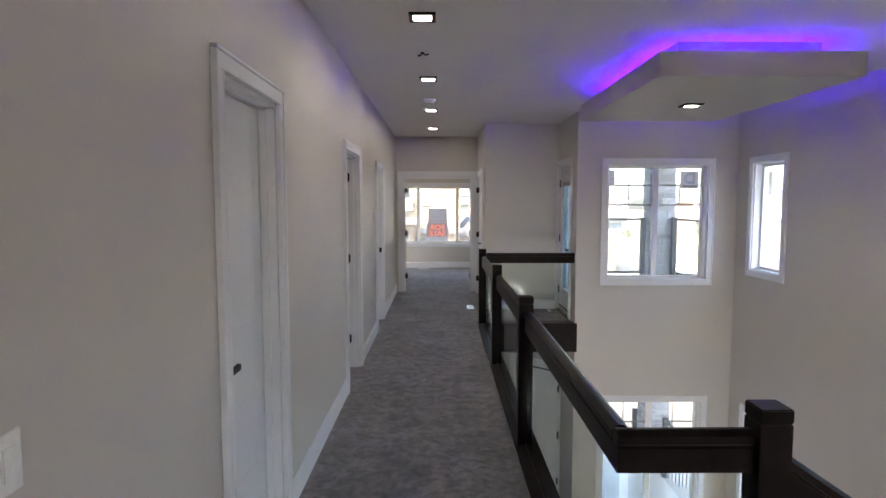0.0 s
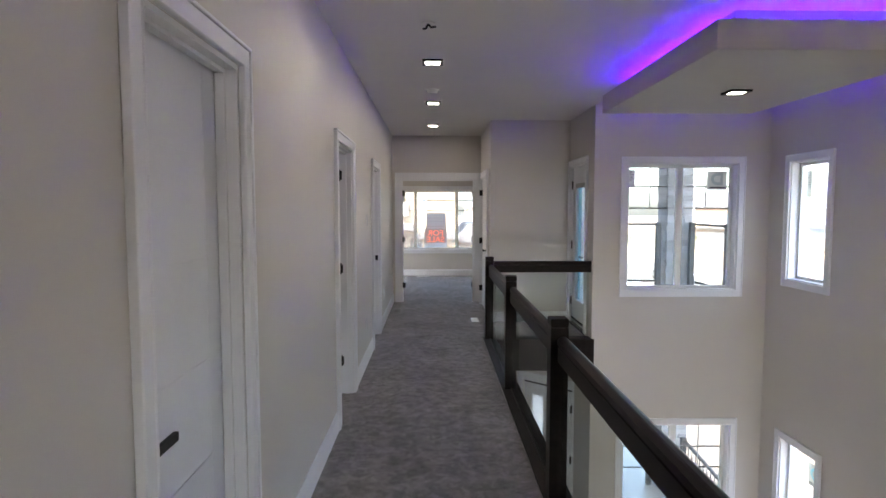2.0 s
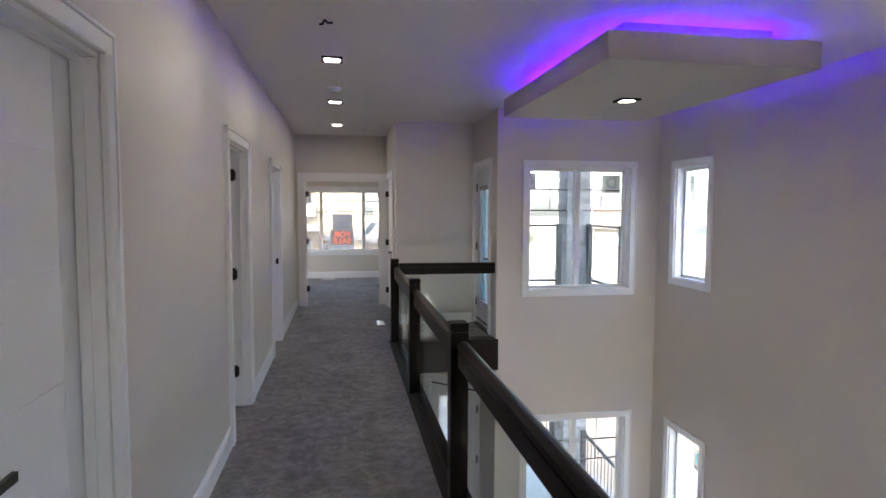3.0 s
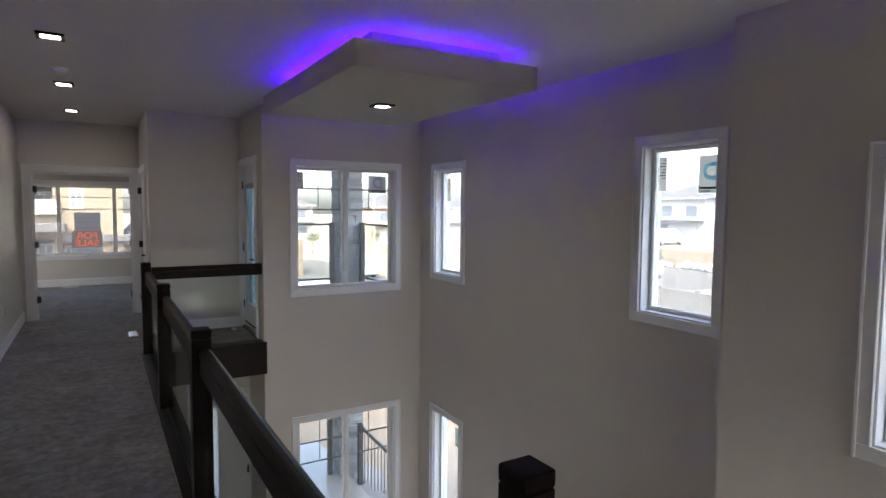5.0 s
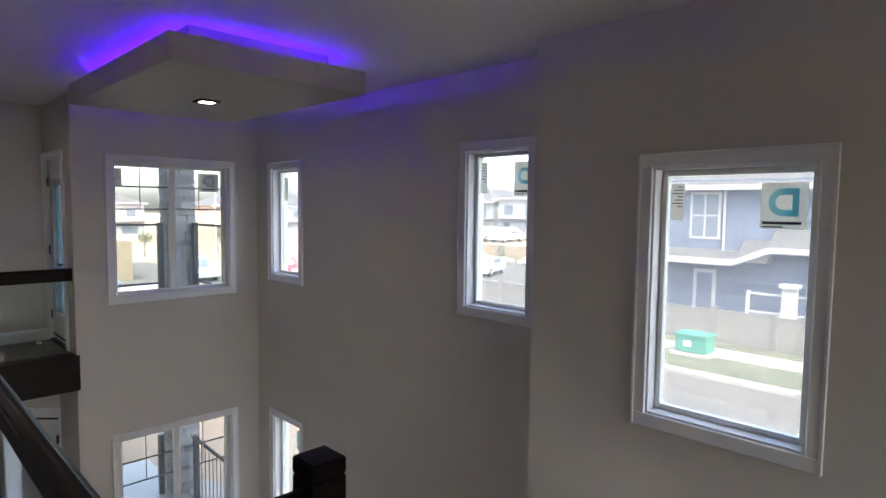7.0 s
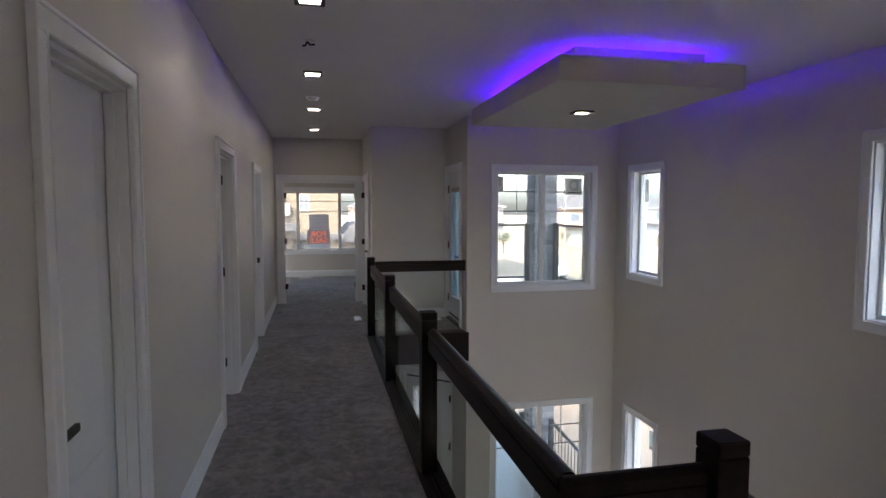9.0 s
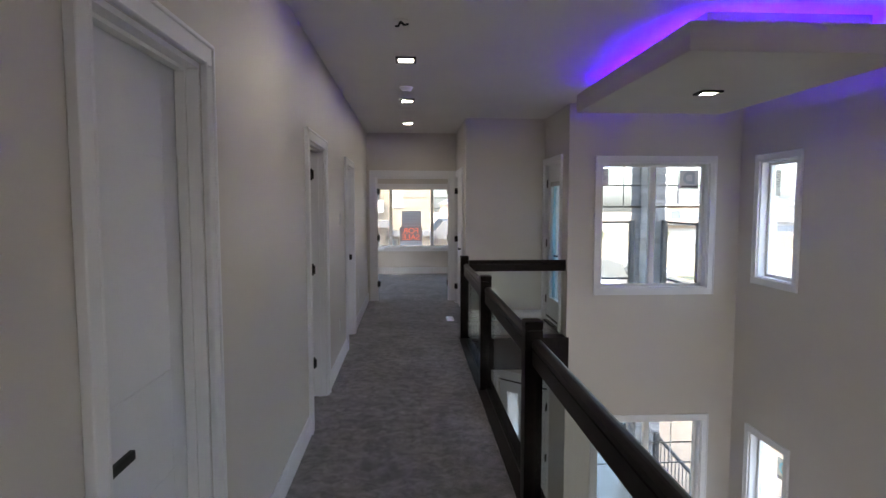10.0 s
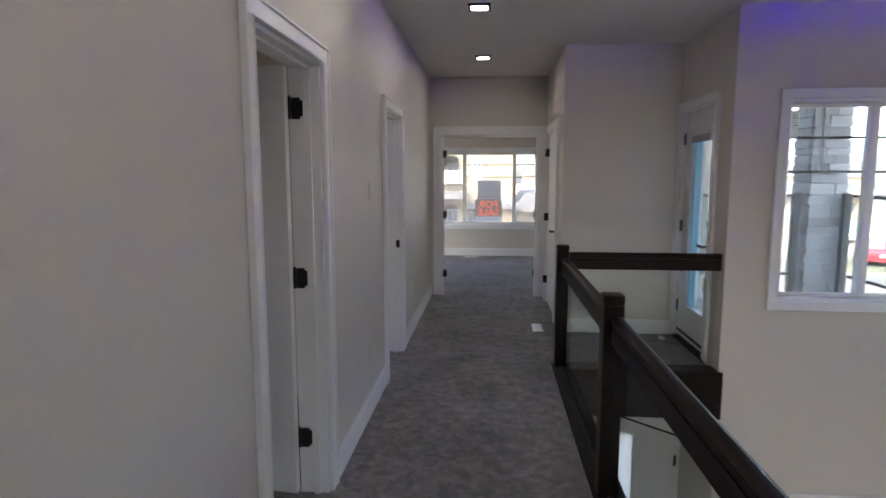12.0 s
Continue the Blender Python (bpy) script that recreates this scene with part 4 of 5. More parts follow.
setting("kerb_house_side", boxes((8.15, 8.5, -150, 60, G - 0.1, G + 0.14), bevel=0.03), M_CONCRETE)
setting("grass_verge", boxes((19.95, 22.3, -150, 26, G - 0.1, G + 0.12)), M_GRASS, "dry grass verge between kerb and pavement")
setting("pavement", boxes((22.3, 23.8, -150, 26, G - 0.1, G + 0.13)), M_CONCRETE, "pale concrete pavement")
setting("pavement_house_side", boxes((5.8, 7.4, -60, 8, G - 0.1, G + 0.02)), M_CONCRETE)
setting("verge_front", boxes((23.8, 25.0, -150, 26, G - 0.1, G + 0.10)), M_GRASS)
setting("lawn_far", boxes((20.2, 60, 37.5, 44, G - 0.1, G + 0.03)), M_GRASS)

# ---- balcony, porch and its stone column ----
PF = -3.2
bm = bmesh.new()
lo, hi = [[bm.verts.new((x, y, z)) for x, y in ((2.1, 10.9), (5.05, 10.9), (5.05, 11.95), (4.6, 12.3), (3.7, 12.85), (2.1, 13.3))] for z in (G - 0.1, G + 0.03)]
bm.faces.new(lo)
bm.faces.new(hi)
for k in range(6):
    bm.faces.new((lo[k], lo[k - 1], hi[k - 1], hi[k]))
setting("front_walk", bm, M_CONCRETE, "new concrete front walk")
porch = thing("porch", (3.2, 9.1, G), "concrete porch slab with a step at the front door", "porch")
part("slab", boxes((2.02, 4.12, N + 0.2, 10.9, PF - 0.2, PF), bevel=0.01), M_CONCRETE, porch)
part("footing", boxes((2.02, 4.08, N + 0.2, 10.86, G, PF - 0.2)), M_CONCRETE, porch)
for k in range(3):
    part("step", boxes((4.12 + 0.22 * k, 4.34 + 0.22 * k, 8.9, 10.15, G, PF - 0.16 * (k + 1)), bevel=0.01), M_CONCRETE, porch)
balcony = thing("balcony", (3.2, 9.1, -0.1), "covered balcony deck over the porch", "balcony")
part("deck", boxes((2.02, 4.3, N + 0.2, 10.9, -0.28, -0.03)), M_CONCRETE, balcony)
part("roof", boxes((1.6, 4.7, N + 0.2, 11.3, 2.86, 3.05)), M_HOUSEWHITE, balcony, "white soffit and roof edge")

CX0, CX1, CY0, CY1 = 3.71, 4.13, 10.42, 10.83
column = thing("stone_column", ((CX0 + CX1) / 2, (CY0 + CY1) / 2, PF), "grey ledge-stone clad porch column", "column")
part("core", boxes((CX0 + 0.03, CX1 - 0.03, CY0 + 0.03, CY1 - 0.03, PF, -0.28), (CX0 + 0.03, CX1 - 0.03, CY0 + 0.03, CY1 - 0.03, -0.03, 2.86)), M_MORTAR, column)
stone_meshes = []
rnd = random.Random(4)
for k in range(5):
    bm = bmesh.new()
    bmesh.ops.create_cube(bm, size=1)
    bmesh.ops.bevel(bm, geom=list(bm.edges), offset=0.06, segments=1, affect="EDGES")
    for v in bm.verts:
        v.co += Vector((rnd.uniform(-0.03, 0.03), rnd.uniform(-0.05, 0.05), rnd.uniform(-0.04, 0.04)))
    me = bpy.data.meshes.new("stone")
    bm.to_mesh(me)
    bm.free()
    me.materials.append(M_STONE)
    stone_meshes.append(me)


def stone(x, y, z, sx, sy, sz):
    ob = new("stone", rnd.choice(stone_meshes))
    ob.parent = column
    ob.matrix_parent_inverse = PLACED[column].inverted()
    ob.matrix_basis = Matrix.LocRotScale((x, y, z), None, (sx, sy, sz))


for lo, hi in ((PF, -0.29), (-0.03, 2.84)):
    z = lo
    while z < hi - 0.03:
        h = min(rnd.choice((0.075, 0.1, 0.12, 0.14)), hi - z)
        for face in ("front", "left", "right"):
            a, b = (CX0, CX1) if face == "front" else (CY0 + 0.04, CY1)
            cuts = [a, b] if rnd.random() < 0.3 else [a, a + (b - a) * rnd.uniform(0.3, 0.7), b]
            for u0, u1 in zip(cuts, cuts[1:]):
                d = rnd.uniform(0.04, 0.06)
                um, w = (u0 + u1) / 2, u1 - u0 - 0.006
                if face == "front":
                    stone(um, CY0 + 0.03 - d / 2 + 0.02, z + h / 2, w + 0.003, d, h - 0.003)
                elif face == "left":
                    stone(CX0 + 0.03 - d / 2 + 0.02, um, z + h / 2, d, w + 0.003, h - 0.003)
                else:
                    stone(CX1 - 0.03 + d / 2 - 0.02, um, z + h / 2, d, w + 0.003, h - 0.003)
        z += h

# glass balcony guard with black posts and rails
bal = thing("balcony_guard", (3.2, 10.4, -0.03), "black metal balcony guard with glass panels", "railing")
for x, y in ((2.3, 10.45), (3.585, 10.45), (4.08, 10.33), (4.14, 9.3), (4.14, N + 0.28)):
    part("post", boxes((x - 0.04, x + 0.04, y - 0.04, y + 0.04, -0.03, 1.35), bevel=0.004), M_BLACKGREY, bal)
part("top_rail", boxes((2.08, 3.545, 10.42, 10.48, 1.30, 1.335), bevel=0.005), M_BLACKGREY, bal)
part("bottom_rail", boxes((2.08, 3.545, 10.43, 10.47, 0.38, 0.415), bevel=0.004), M_BLACKGREY, bal)
part("glass_panel", boxes((2.08, 3.545, 10.447, 10.453, 0.416, 1.299)), M_RAILGLASS, bal)
for a, e in ((N + 0.325, 9.258), (9.342, 10.288)):
    part("top_rail", boxes((4.11, 4.17, a, e, 1.30, 1.335), bevel=0.005), M_BLACKGREY, bal)
    part("bottom_rail", boxes((4.12, 4.16, a, e, 0.38, 0.415), bevel=0.004), M_BLACKGREY, bal)
    part("glass_panel", boxes((4.137, 4.143, a, e, 0.416, 1.299)), M_RAILGLASS, bal)

# porch guard with pickets, running down the steps
GX, GY = 3.985, 10.2
pg = thing("porch_guard", (GX, GY, PF), "black metal porch railing with thin pickets", "railing")
for x, y in ((GX, GY), (3.60, 10.66)):
    part("post", boxes((x - 0.04, x + 0.04, y - 0.04, y + 0.04, PF, PF + 1.08), bevel=0.004), M_BLACKGREY, pg)
for name, h in (("top_rail", 1.04), ("bottom_rail", 0.06)):
    bm = bmesh.new()
    tube(bm, (GX, GY, PF + h), (GX + 0.85, GY, PF + h - 0.94), 0.03, 8)
    part(name, bm, M_BLACKGREY, pg)
for k in range(12):
    x = GX + 0.085 + 0.063 * k
    z = PF - (x - GX) * 1.106
    bm = bmesh.new()
    tube(bm, (x, GY, z + 0.06), (x, GY, z + 1.04), 0.007, 6)
    part("picket", bm, M_BLACKGREY, pg)


# ---- houses over the street ----
def framed_window(parent, axis, at, s, u0, u1, z0, z1, bars=True):
    w = part("window", boxes(wbox(axis, at, s, u0, u1, -0.05, 0.02, z0, z1)), M_HOUSEWHITE, parent)
    part("pane", boxes(wbox(axis, at, s, u0 + 0.12, u1 - 0.12, -0.07, -0.051, z0 + 0.12, z1 - 0.12)), M_DARKGLASS, w)
    if bars:
        part("sash_bar", boxes(wbox(axis, at, s, (u0 + u1) / 2 - 0.04, (u0 + u1) / 2 + 0.04, -0.09, -0.071, z0 + 0.12, z1 - 0.12)), M_HOUSEWHITE, w)
        part("sash_bar", boxes(wbox(axis, at, s, u0 + 0.12, u1 - 0.12, -0.09, -0.071, (z0 + z1) / 2 - 0.04, (z0 + z1) / 2 + 0.04)), M_HOUSEWHITE, w)
    return w


BX = 29.0
blue = thing("blue_house", (33, 9, G), "two-storey blue sided house with white trim and grey roof", "house")
part("wall", boxes((BX, BX + 10, 3.0, 18.0, G, 2.75)), M_BLUE, blue, "blue horizontal siding")
for k in range(26):
    z = G + 0.5 + 0.25 * k
    part("siding_board", boxes((BX - 0.012, BX, 3.0, 18.0, z, z + 0.235)), M_BLUE, blue)
roof = part("roof", prism([(BX - 0.6, 2.75), (BX + 5, 5.4), (BX + 10.6, 2.75)], "y", 2.4, 18.6), M_SHINGLE, blue, "grey shingle roof")
part("fascia", boxes((BX - 0.66, BX - 0.6, 2.4, 18.6, 2.62, 2.86)), M_HOUSEWHITE, blue)
part("soffit", boxes((BX - 0.6, BX, 2.4, 18.6, 2.66, 2.74)), M_HOUSEWHITE, blue)
lowroof = part("lower_roof", boxes((BX - 1.2, BX, 9.9, 18.5, -0.72, -0.52)), M_SHINGLE, blue)
for v in lowroof.data.vertices:
    v.co.z += 0.35 if v.co.x > BX - 0.5 else 0.0
part("fascia", boxes((BX - 1.27, BX - 1.2, 9.9, 18.5, -0.80, -0.52)), M_HOUSEWHITE, blue)
bm = prism([(9.95, -0.78), (9.95, -0.52), (8.55, 0.10), (8.55, -0.16)], "x", BX - 1.27, BX - 1.2)
part("fascia", bm, M_HOUSEWHITE, blue)
part("porch_fascia", boxes((BX - 1.27, BX - 1.2, 2.6, 8.55, -0.15, 0.10)), M_HOUSEWHITE, blue)
part("porch_roof", prism([(BX - 1.2, 0.05), (BX, 0.05), (BX, 0.95)], "y", 2.6, 8.6), M_SHINGLE, blue, "grey shingle porch roof")
part("porch_roof", prism([(BX - 1.2, -0.6), (BX, -0.6), (BX, 0.35)], "y", 8.6, 9.9), M_SHINGLE, blue)
framed_window(blue, "x", BX, 1, 10.98, 12.42, 0.30, 2.55)
framed_window(blue, "x", BX, 1, 6.1, 7.0, -2.1, -0.3)
door = part("door", boxes((BX - 0.05, BX + 0.02, 11.07, 12.13, -3.05, -1.15)), M_HOUSEWHITE, blue)
part("door_panel", boxes((BX - 0.07, BX - 0.051, 11.24, 11.96, -3.05, -1.32)), M_BLUE, door)
bm = bmesh.new()
tube(bm, (BX - 0.1, 10.8, 2.6), (BX - 0.1, 10.8, -0.3), 0.06, 8)
part("downpipe", bm, M_HOUSEWHITE, blue)
part("porch_post", boxes((BX - 1.6, BX - 1.1, 7.35, 7.85, G, -1.55), (BX - 1.7, BX - 1.0, 7.25, 7.95, -1.55, -1.40)), M_HOUSEWHITE, blue)
for h in (-1.9, -2.7):
    part("porch_rail", boxes((BX - 1.4, BX - 1.32, 7.9, 9.2, h - 0.04, h + 0.04)), M_HOUSEWHITE, blue)
    part("porch_rail", boxes((BX - 1.4, BX - 1.32, 3.5, 7.3, h - 0.04, h + 0.04)), M_HOUSEWHITE, blue)
part("porch_rail_post", boxes((BX - 1.45, BX - 1.3, 9.15, 9.28, G, -1.8)), M_HOUSEWHITE, blue)
part("porch_floor", boxes((BX - 1.7, BX, 2.6, 9.3, G, -3.1)), M_CONCRETE, blue)

fence = thing("vinyl_fence", (25.1, 8, G), "low off-white vinyl fence along the pavement", "fence")
for k in range(12):
    y = -4.0 + 2.28 * k
    part("post", boxes((25.02, 25.18, y - 0.08, y + 0.08, G, G + 1.5), (24.99, 25.21, y - 0.11, y + 0.11, G + 1.5, G + 1.56)), M_FENCE, fence)
    part("panel", boxes((25.07, 25.13, y + 0.08, y + 2.2, G + 0.05, G + 1.38)), M_FENCE, fence)
    part("top_rail", boxes((25.05, 25.15, y + 0.08, y + 2.2, G + 1.38, G + 1.44)), M_FENCE, fence)

ubox = thing("utility_box", (22.3, 9.4, G), "green steel utility box on a concrete pad", "utility box")
part("pad", boxes((21.7, 23.0, 8.65, 10.1, G + 0.1, G + 0.2)), M_CONCRETE, ubox)
part("cabinet", boxes((21.9, 22.8, 8.8, 9.95, G + 0.2, G + 0.85), bevel=0.04), M_GREENBOX, ubox)
part("lid", boxes((21.85, 22.85, 8.75, 10.0, G + 0.8, G + 0.9), bevel=0.03), M_GREENBOX, ubox)
part("notice", boxes((21.88, 21.897, 9.35, 9.6, G + 0.45, G + 0.65)), M_PLASTIC, ubox)


def simple_house(x, y, z, w, d, h, wall_mat, face, label, roof_h=2.0, garage=True):
    """A two-storey house with a hipped roof, windows on the face looking along -x or -y."""
    root = thing("house", (x + w / 2, y + d / 2, z), label, "house", "far houses")
    part("wall", boxes((x, x + w, y, y + d, z, z + h)), wall_mat, root)
    bm = bmesh.new()
    o, t = 0.5, min(w, d) * 0.42
    base = [bm.verts.new(v) for v in ((x - o, y - o, z + h), (x + w + o, y - o, z + h), (x + w + o, y + d + o, z + h), (x - o, y + d + o, z + h))]
    if w > d:
        r = [bm.verts.new((x + t, y + d / 2, z + h + roof_h)), bm.verts.new((x + w - t, y + d / 2, z + h + roof_h))]
        quads = ((0, 1, 5, 4), (1, 2, 5), (2, 3, 4, 5), (3, 0, 4))
    else:
        r = [bm.verts.new((x + w / 2, y + t, z + h + roof_h)), bm.verts.new((x + w / 2, y + d - t, z + h + roof_h))]
        quads = ((0, 1, 4), (1, 2, 5, 4), (2, 3, 5), (3, 0, 4, 5))
    vs = base + r
    bm.faces.new(base)
    for q in quads:
        bm.faces.new([vs[i] for i in q])
    part("roof", bm, M_SHINGLE, root)
    axis, at, a, b = ("x", x, y, y + d) if face == "x" else ("y", y, x, x + w)
    part("eave", boxes(wbox(axis, at, 1, a - 0.5, b + 0.5, -0.55, -0.45, z + h - 0.1, z + h + 0.1)), M_HOUSEWHITE, root)
    n = max(2, int((b - a) / 3.2))
    for k in range(n):
        u = a + (k + 0.5) * (b - a) / n
        framed_window(root, axis, at, 1, u - 0.8, u + 0.8, z + h - 2.1, z + h - 0.7, False)
    part("lower_roof", boxes(wbox(axis, at, 1, a, b, -1.0, 0.0, z + h * 0.5 - 0.1, z + h * 0.5 + 0.12)), M_SHINGLE, root)
    if garage:
        g = part("garage_door", boxes(wbox(axis, at, 1, a + 0.8, a + (b - a) * 0.62, -0.06, 0.0, z, z + 2.3)), M_HOUSEWHITE, root)
        for k in range(4):
            part("door_panel", boxes(wbox(axis, at, 1, a + 0.9, a + (b - a) * 0.62 - 0.1, -0.09, -0.061, z + 0.06 + 0.56 * k, z + 0.54 + 0.56 * k)), M_PALE, g)
        framed_window(root, axis, at, 1, b - (b - a) * 0.3, b - 0.8, z + 0.9, z + 2.2, False)
    return root


ground2 = setting("ground_raised", boxes((47, 120, 28, 75, G, G + 1.7)), M_DIRT, "raised bare building lots behind a low stone edge")
simple_house(56, 40.4, G + 1.7, 10, 6.4, 5.0, M_PALE, "x", "pale two-storey house with a double garage", 1.6)
simple_house(57, 48.5, G + 1.7, 10, 7.0, 4.6, M_HOUSEWHITE, "x", "white two-storey house with grey roof", 1.8)
simple_house(57, 30.0, G + 1.7, 10, 8.0, 5.0, M_PALE, "x", "pale two-storey house on a raised lot", 1.8)
simple_house(46, 60, G, 12, 8, 5.2, M_HOUSEWHITE, "y", "white two-storey house with porch roof", 2.2)
simple_house(34, 78, G, 11, 9, 5.4, M_BROWN, "y", "brown two-storey house far along the street", 2.0)
simple_house(20, 96, G, 11, 9, 5.6, M_PALE, "y", "pale two-storey house at the end of the street", 2.0)
simple_house(50, 92, G, 13, 9, 5.4, M_PALE, "y", "pale two-storey house far along the street", 2.0)
simple_house(68, 100, G, 13, 9, 5.4, M_BROWN, "y", "brown two-storey house at the far crossing", 2.0)
simple_house(6, 110, G, 11, 9, 5.6, M_BROWN, "y", "brown two-storey house far off", 2.0)
for k in range(16):
    bm = bmesh.new()
    bmesh.ops.create_icosphere(bm, subdivisions=2, radius=1)
    for v in bm.verts:
        v.co *= 0.8 + 0.35 * noise.noise(v.co * 1.7 + Vector((k, 0, 0)))
    x, y, r = 46.4 + rnd.uniform(-0.4, 0.3), 29.0 + 0.9 * k, rnd.uniform(0.3, 0.6)
    bmesh.ops.transform(bm, matrix=Matrix.LocRotScale((x, y, G + r * 0.6), None, (r, r * 1.3, r)), verts=bm.verts)
    tagged(mesh("boulder", bm, M_STONE), "rough landscaping boulder at the lot edge", "boulder", "boulders at the lot edge")

# cream building opposite the bedroom
CY = 45.0
cream = thing("cream_building", (0, CY, G), "cream stucco building with arched openings and dark roofs", "building")


def arch(u0, u1, z0, z1):
    """Outline of an arched opening."""
    r = (u1 - u0) / 2
    top = [(u0 + r - r * math.cos(a), z1 - r * 0.6 + r * 0.6 * math.sin(a)) for a in [math.pi * i / 12 for i in range(13)]]
    return [(u0, z0)] + top + [(u1, z0)]


OPEN = ((-3.4, -2.25, G, -0.45), (-1.9, -0.9, G, -0.6), (-3.4, -2.25, 1.0, 2.98))
us, zs = sorted({-4.8, 1.6, *[v for o in OPEN for v in o[:2]]}), sorted({G, 6.5, *[v for o in OPEN for v in o[2:]]})
rows = [(a, b, CY, CY + 0.3, c, d) for a, b in zip(us, us[1:]) for c, d in zip(zs, zs[1:]) if not any(o[0] < (a + b) / 2 < o[1] and o[2] < (c + d) / 2 < o[3] for o in OPEN)]
part("wall", boxes(*rows), M_STUCCO, cream, "cream stucco front with arched openings")
part("wall", boxes((-16, 1.6, CY + 2.0, CY + 9, G, 6.5), (-4.9, -4.8, CY, CY + 2.0, G, 6.5), (1.5, 1.6, CY + 0.3, CY + 2.0, G, 6.5), (-4.8, 1.5, CY + 0.3, CY + 2.0, -0.3, 0.95), (-4.8, 1.5, CY + 0.3, CY + 2.0, 3.1, 6.5)), M_STUCCO, cream)
part("wing", boxes((-16, -4.8, CY - 1.2, CY, G, 6.5)), M_STUCCO, cream)
part("garage_wing", boxes((1.6, 14, CY + 1.0, CY + 9, G, -1.0)), M_STUCCO, cream)
part("roof", boxes((-16.5, -1.6, CY - 1.6, CY, -0.05, 0.42)), M_SHINGLE, cream, "dark shingle skirt roof")
part("roof", prism([(1.3, -1.0), (2.5, 0.35), (5.2, 0.35), (6.6, -1.0)], "y", CY - 0.2, CY + 9), M_SHINGLE, cream)
part("roof", boxes((-1.6, 1.9, CY - 0.6, CY, -0.75, -0.35)), M_SHINGLE, cream)
for u0, u1, z0, z1 in OPEN:
    rise, mid = (u1 - u0) * 0.3, (u0 + u1) / 2
    for side_u in (u0, u1):
        curve = [(mid + (side_u - mid) * math.cos(math.pi * k / 16), z1 - rise + rise * math.sin(math.pi * k / 16)) for k in range(9)]
        part("spandrel", prism([(side_u, z1)] + curve, "y", CY + 0.002, CY + 0.298), M_STUCCO, cream)
    ring = arch(u0, u1, z0, z1)
    outer = arch(u0 - 0.14, u1 + 0.14, z0, z1 + 0.14)
    bm = bmesh.new()
    for k in range(len(ring) - 1):
        quad = (ring[k], ring[k + 1], outer[k + 1], outer[k])
        near, far = [bm.verts.new((u, CY - 0.07, z)) for u, z in quad], [bm.verts.new((u, CY - 0.001, z)) for u, z in quad]
        bm.faces.new(near)
        for m in range(4):
            bm.faces.new((near[m], near[m - 1], far[m - 1], far[m]))
    part("arch_frame", bm, M_STUCCO, cream)
    framed_window(cream, "y", CY + 2.0, 1, u0 + 0.1, u1 - 0.1, max(z0, G + 0.9), z1 - 0.5)
part("balcony_front", boxes((-3.6, -2.0, CY - 0.5, CY - 0.1, 1.0, 1.9)), M_HOUSEWHITE, cream)
framed_window(cream, "y", CY, 1, -1.4, -0.6, 1.3, 2.6)


# ---- vehicles ----
def car(x, y, yaw, paint, label, length=4.5, tall=1.5):
    m = Matrix.Translation((x, y, G + 0.004)) @ Matrix.Rotation(radians(yaw), 4, "Z")
    root = thing("car", (x, y, G), label, "car", "parked cars")
    L, H = length, tall
    side = [(-L / 2, 0.32), (-L / 2, 0.72), (-L * 0.46, 0.86), (-L * 0.26, 0.95), (-L * 0.12, H * 0.93), (L * 0.02, H), (L * 0.22, H * 0.97), (L * 0.40, 1.0), (L * 0.49, 0.9), (L / 2, 0.6), (L / 2, 0.32)]
    bm = prism(side, "y", -0.86, 0.86)
    for v in bm.verts:
        if v.co.z > 1.0:
            v.co.y *= 0.82
    bmesh.ops.bevel(bm, geom=list(bm.edges), offset=0.05, segments=2, affect="EDGES")
    bmesh.ops.transform(bm, matrix=m, verts=bm.verts)
    part("body", bm, paint, root)
    glass = [(-L * 0.235, 0.98), (-L * 0.115, H * 0.89), (L * 0.02, H * 0.955), (L * 0.2, H * 0.93), (L * 0.34, 1.02)]
    for sy in (-1, 1):
        bm = prism(glass, "y", sy * 0.80, sy * 0.845)
        for v in bm.verts:
            v.co.y *= 1.0 - 0.14 * max(0.0, (v.co.z - 0.98)) / 0.5
        bmesh.ops.transform(bm, matrix=m, verts=bm.verts)
        part("side_window", bm, M_DARKGLASS, root)
    for a, b, n in (((-L * 0.262, 0.985), (-L * 0.13, H * 0.92), "windscreen"), ((L * 0.40, 1.03), (L * 0.235, H * 0.94), "rear_window")):
        bm = bmesh.new()
        d = -0.03 if n == "windscreen" else 0.03
        bm.faces.new([bm.verts.new(v) for v in ((a[0] + d, -0.66, a[1]), (a[0] + d, 0.66, a[1]), (b[0] + d, 0.58, b[1]), (b[0] + d, -0.58, b[1]))])
        bmesh.ops.transform(bm, matrix=m, verts=bm.verts)
        part(n, bm, M_DARKGLASS, root)
    for cx in (-L * 0.3, L * 0.3):
        for sy in (-1, 1):
            bm = bmesh.new()
            tube(bm, (cx, sy * 0.66, 0.33), (cx, sy * 0.88, 0.33), 0.33, 20)
            bmesh.ops.transform(bm, matrix=m, verts=bm.verts)
            wheel = part("tyre", bm, M_TYRE, root)
            bm = bmesh.new()
            tube(bm, (cx, sy * 0.87, 0.33), (cx, sy * 0.892, 0.33), 0.21, 14)
            bmesh.ops.transform(bm, matrix=m, verts=bm.verts)
            part("rim", bm, M_RIM, wheel)
    for sy in (-0.62, 0.62):
        for x0, mat, n in ((-L / 2 - 0.01, M_PLASTIC, "headlight"), (L / 2 - 0.03, M_LAMPRED, "tail_light")):
            bm = boxes((x0, x0 + 0.05, sy - 0.17, sy + 0.17, 0.62, 0.76))
            bmesh.ops.transform(bm, matrix=m, verts=bm.verts)
            part(n, bm, mat, root)
    return root


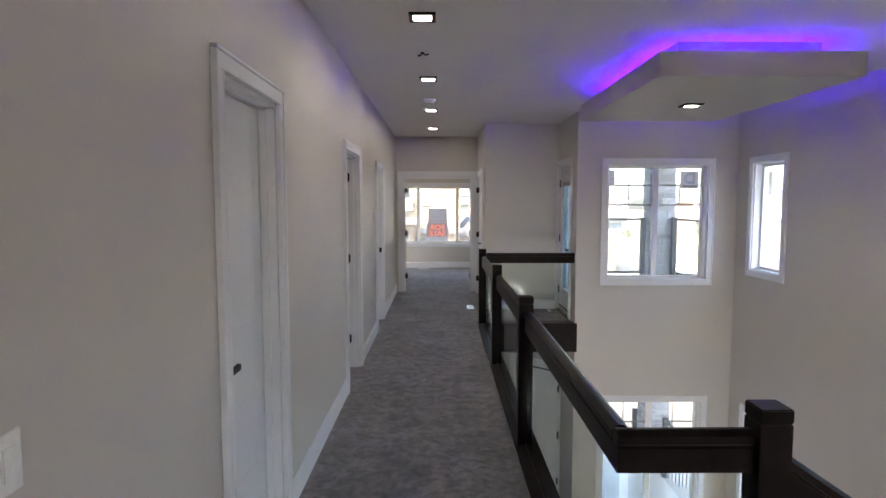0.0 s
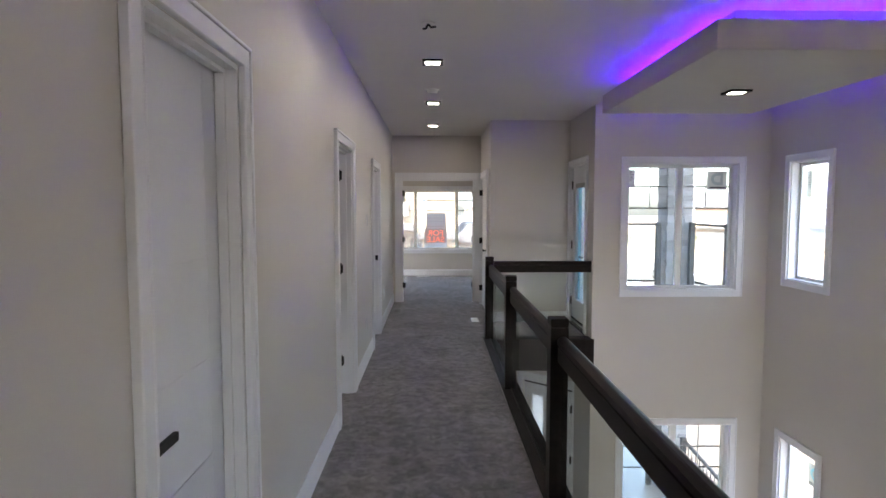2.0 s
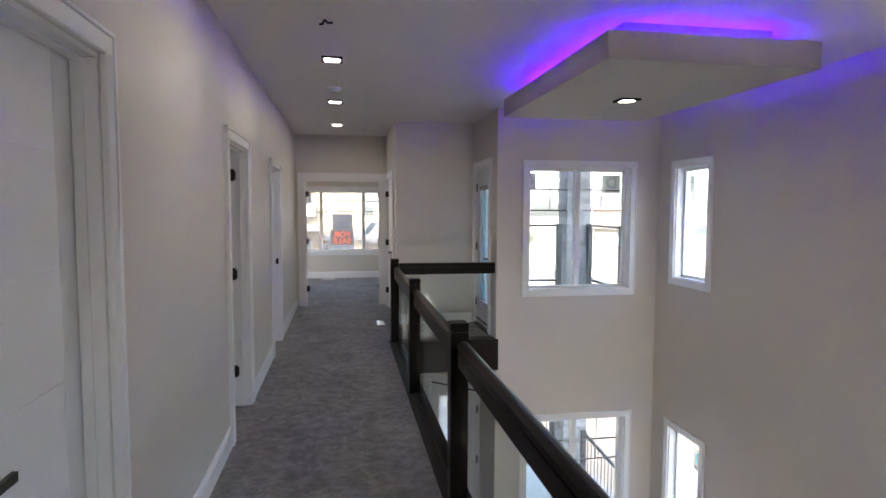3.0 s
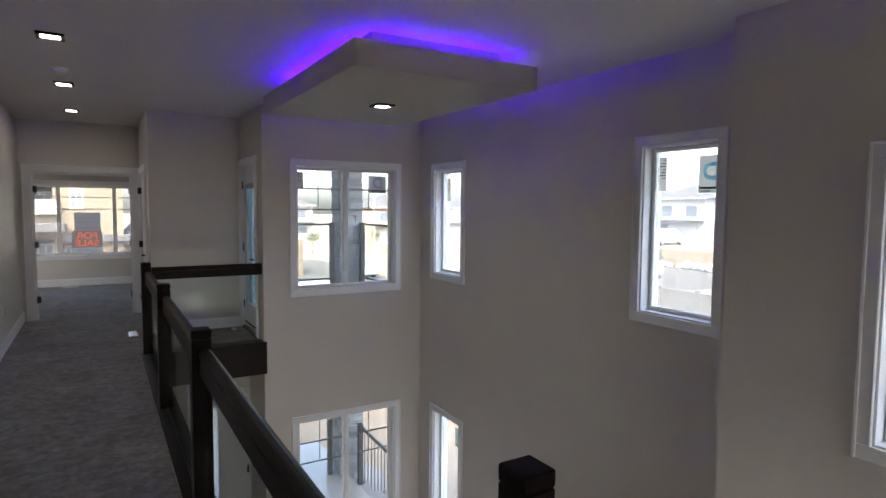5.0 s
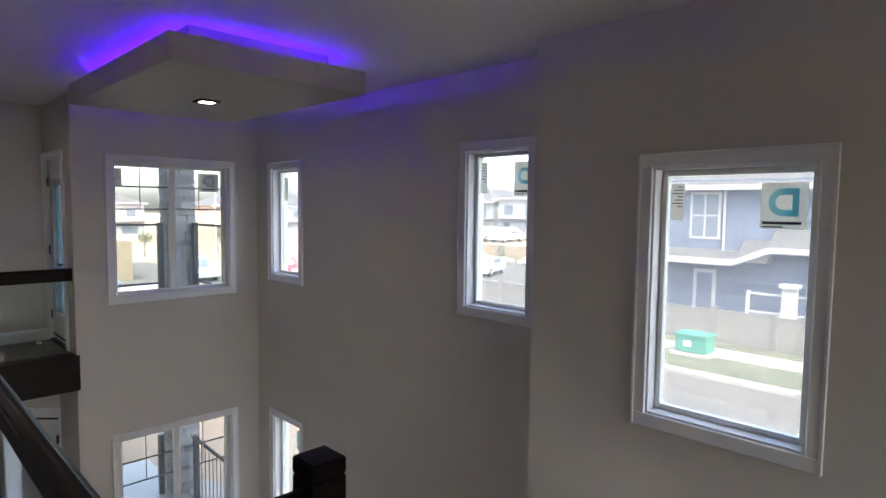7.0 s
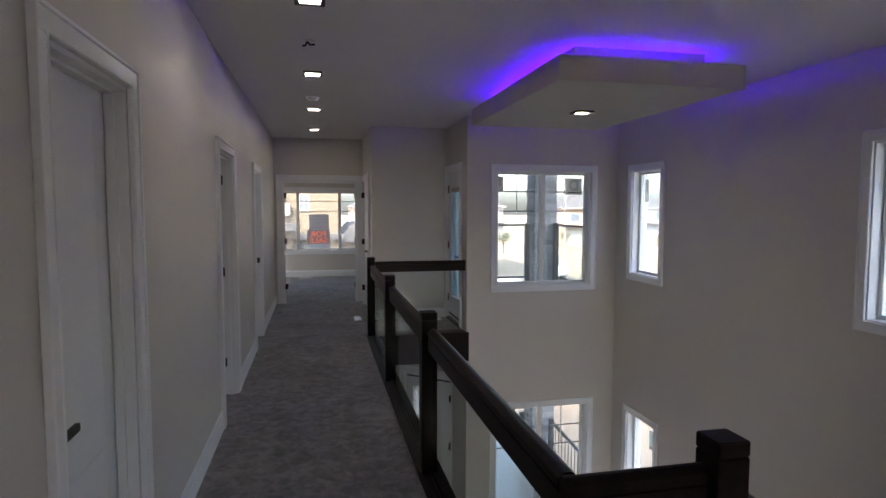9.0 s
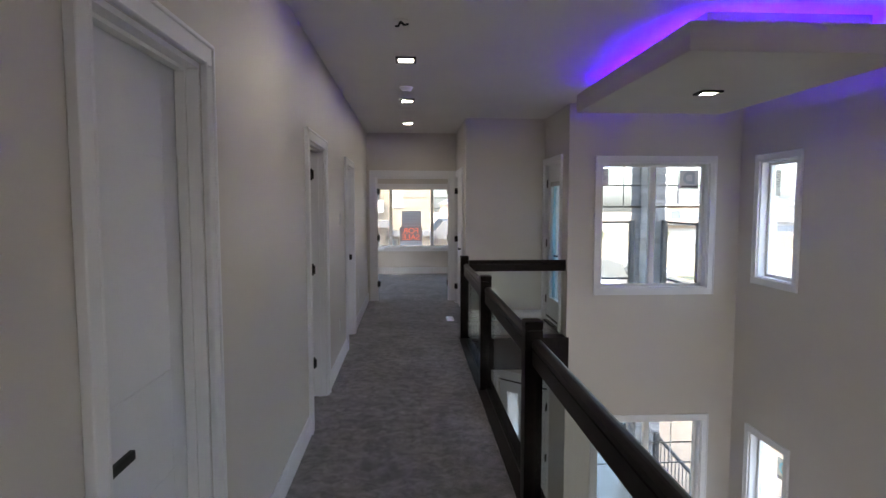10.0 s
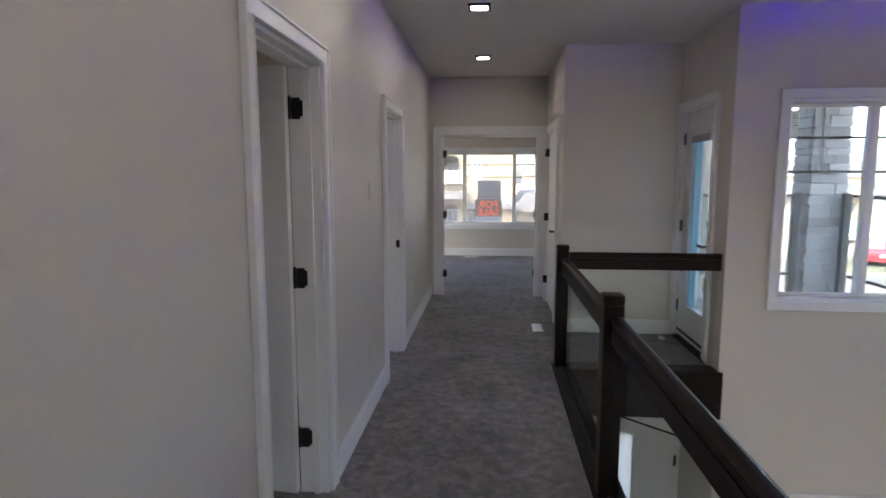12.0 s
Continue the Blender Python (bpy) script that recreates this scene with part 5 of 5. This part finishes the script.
car(17.7, 44.0, 90, M_CARSILVER, "silver car parked along the street", 4.7, 1.7)
car(9.7, 30.0, 90, M_CARSILVER, "silver sport-utility car parked at the kerb", 4.6, 1.7)
car(9.7, 37.5, 90, M_CARGREY, "dark grey car parked at the kerb")
car(29.6, 54.0, 80, M_CARSILVER, "silver car parked on the far road", 4.8, 1.8)
car(23.7, 41.5, 60, M_CARRED, "dark red car parked near the corner")
car(37.0, 32.2, 20, M_CARWHITE, "white car driving up to the crossing", 4.6, 1.5)
for y in (42.2, 44.9):
    c = car(52.0, y, 0, M_CARWHITE, "white pickup parked on a driveway", 4.8, 1.7)
    c.matrix_basis = c.matrix_basis @ Matrix.Translation((0, 0, 1.7))

# street lamp and young trees
lamp_post = thing("street_lamp", (16.2, 42.5, G), "thin grey street lamp pole", "street lamp")
bm = bmesh.new()
tube(bm, (20.1, 46.0, G), (20.1, 46.0, G + 8.0), 0.09, 10, 0.05)
tube(bm, (20.1, 46.0, G + 7.9), (18.6, 46.0, G + 8.2), 0.04, 8)
part("pole", bm, M_PALE, lamp_post)
part("head", boxes((18.0, 18.7, 45.85, 46.15, G + 8.13, G + 8.25), bevel=0.03), M_PALE, lamp_post)


def young_tree(x, y, h, seed):
    r = random.Random(seed)
    root = thing("young_tree", (x, y, G), "small young street tree with sparse leaves", "tree", "street trees")
    bm = bmesh.new()
    tube(bm, (x, y, G), (x, y, G + h * 0.55), 0.07, 8, 0.04)
    tips = []
    for k in range(7):
        a = r.uniform(0, 6.28)
        q = (x + math.cos(a) * h * 0.2, y + math.sin(a) * h * 0.2, G + h * r.uniform(0.55, 0.95))
        tube(bm, (x, y, G + h * r.uniform(0.35, 0.55)), q, 0.03, 6, 0.01)
        tips.append(q)
    part("trunk", bm, M_BARK, root)
    bm = bmesh.new()
    for k in range(420):
        t = Vector(r.choice(tips)) + Vector((r.gauss(0, 0.1), r.gauss(0, 0.1), r.gauss(0, 0.09))) * h * 0.9
        n, s = Vector((r.gauss(0, 1), r.gauss(0, 1), r.gauss(0, 1))).normalized(), h * 0.03
        u = n.orthogonal().normalized() * s
        v = n.cross(u)
        bm.faces.new([bm.verts.new(t + w) for w in (u, v, -u, -v)])
    part("crown", bm, M_LEAF, root)


for i, (x, y, h) in enumerate(((30, 68, 2.2), (44, 36.5, 1.8), (49, 37.5, 1.6), (21.3, 66, 2.4))):
    young_tree(x, y, h, i)
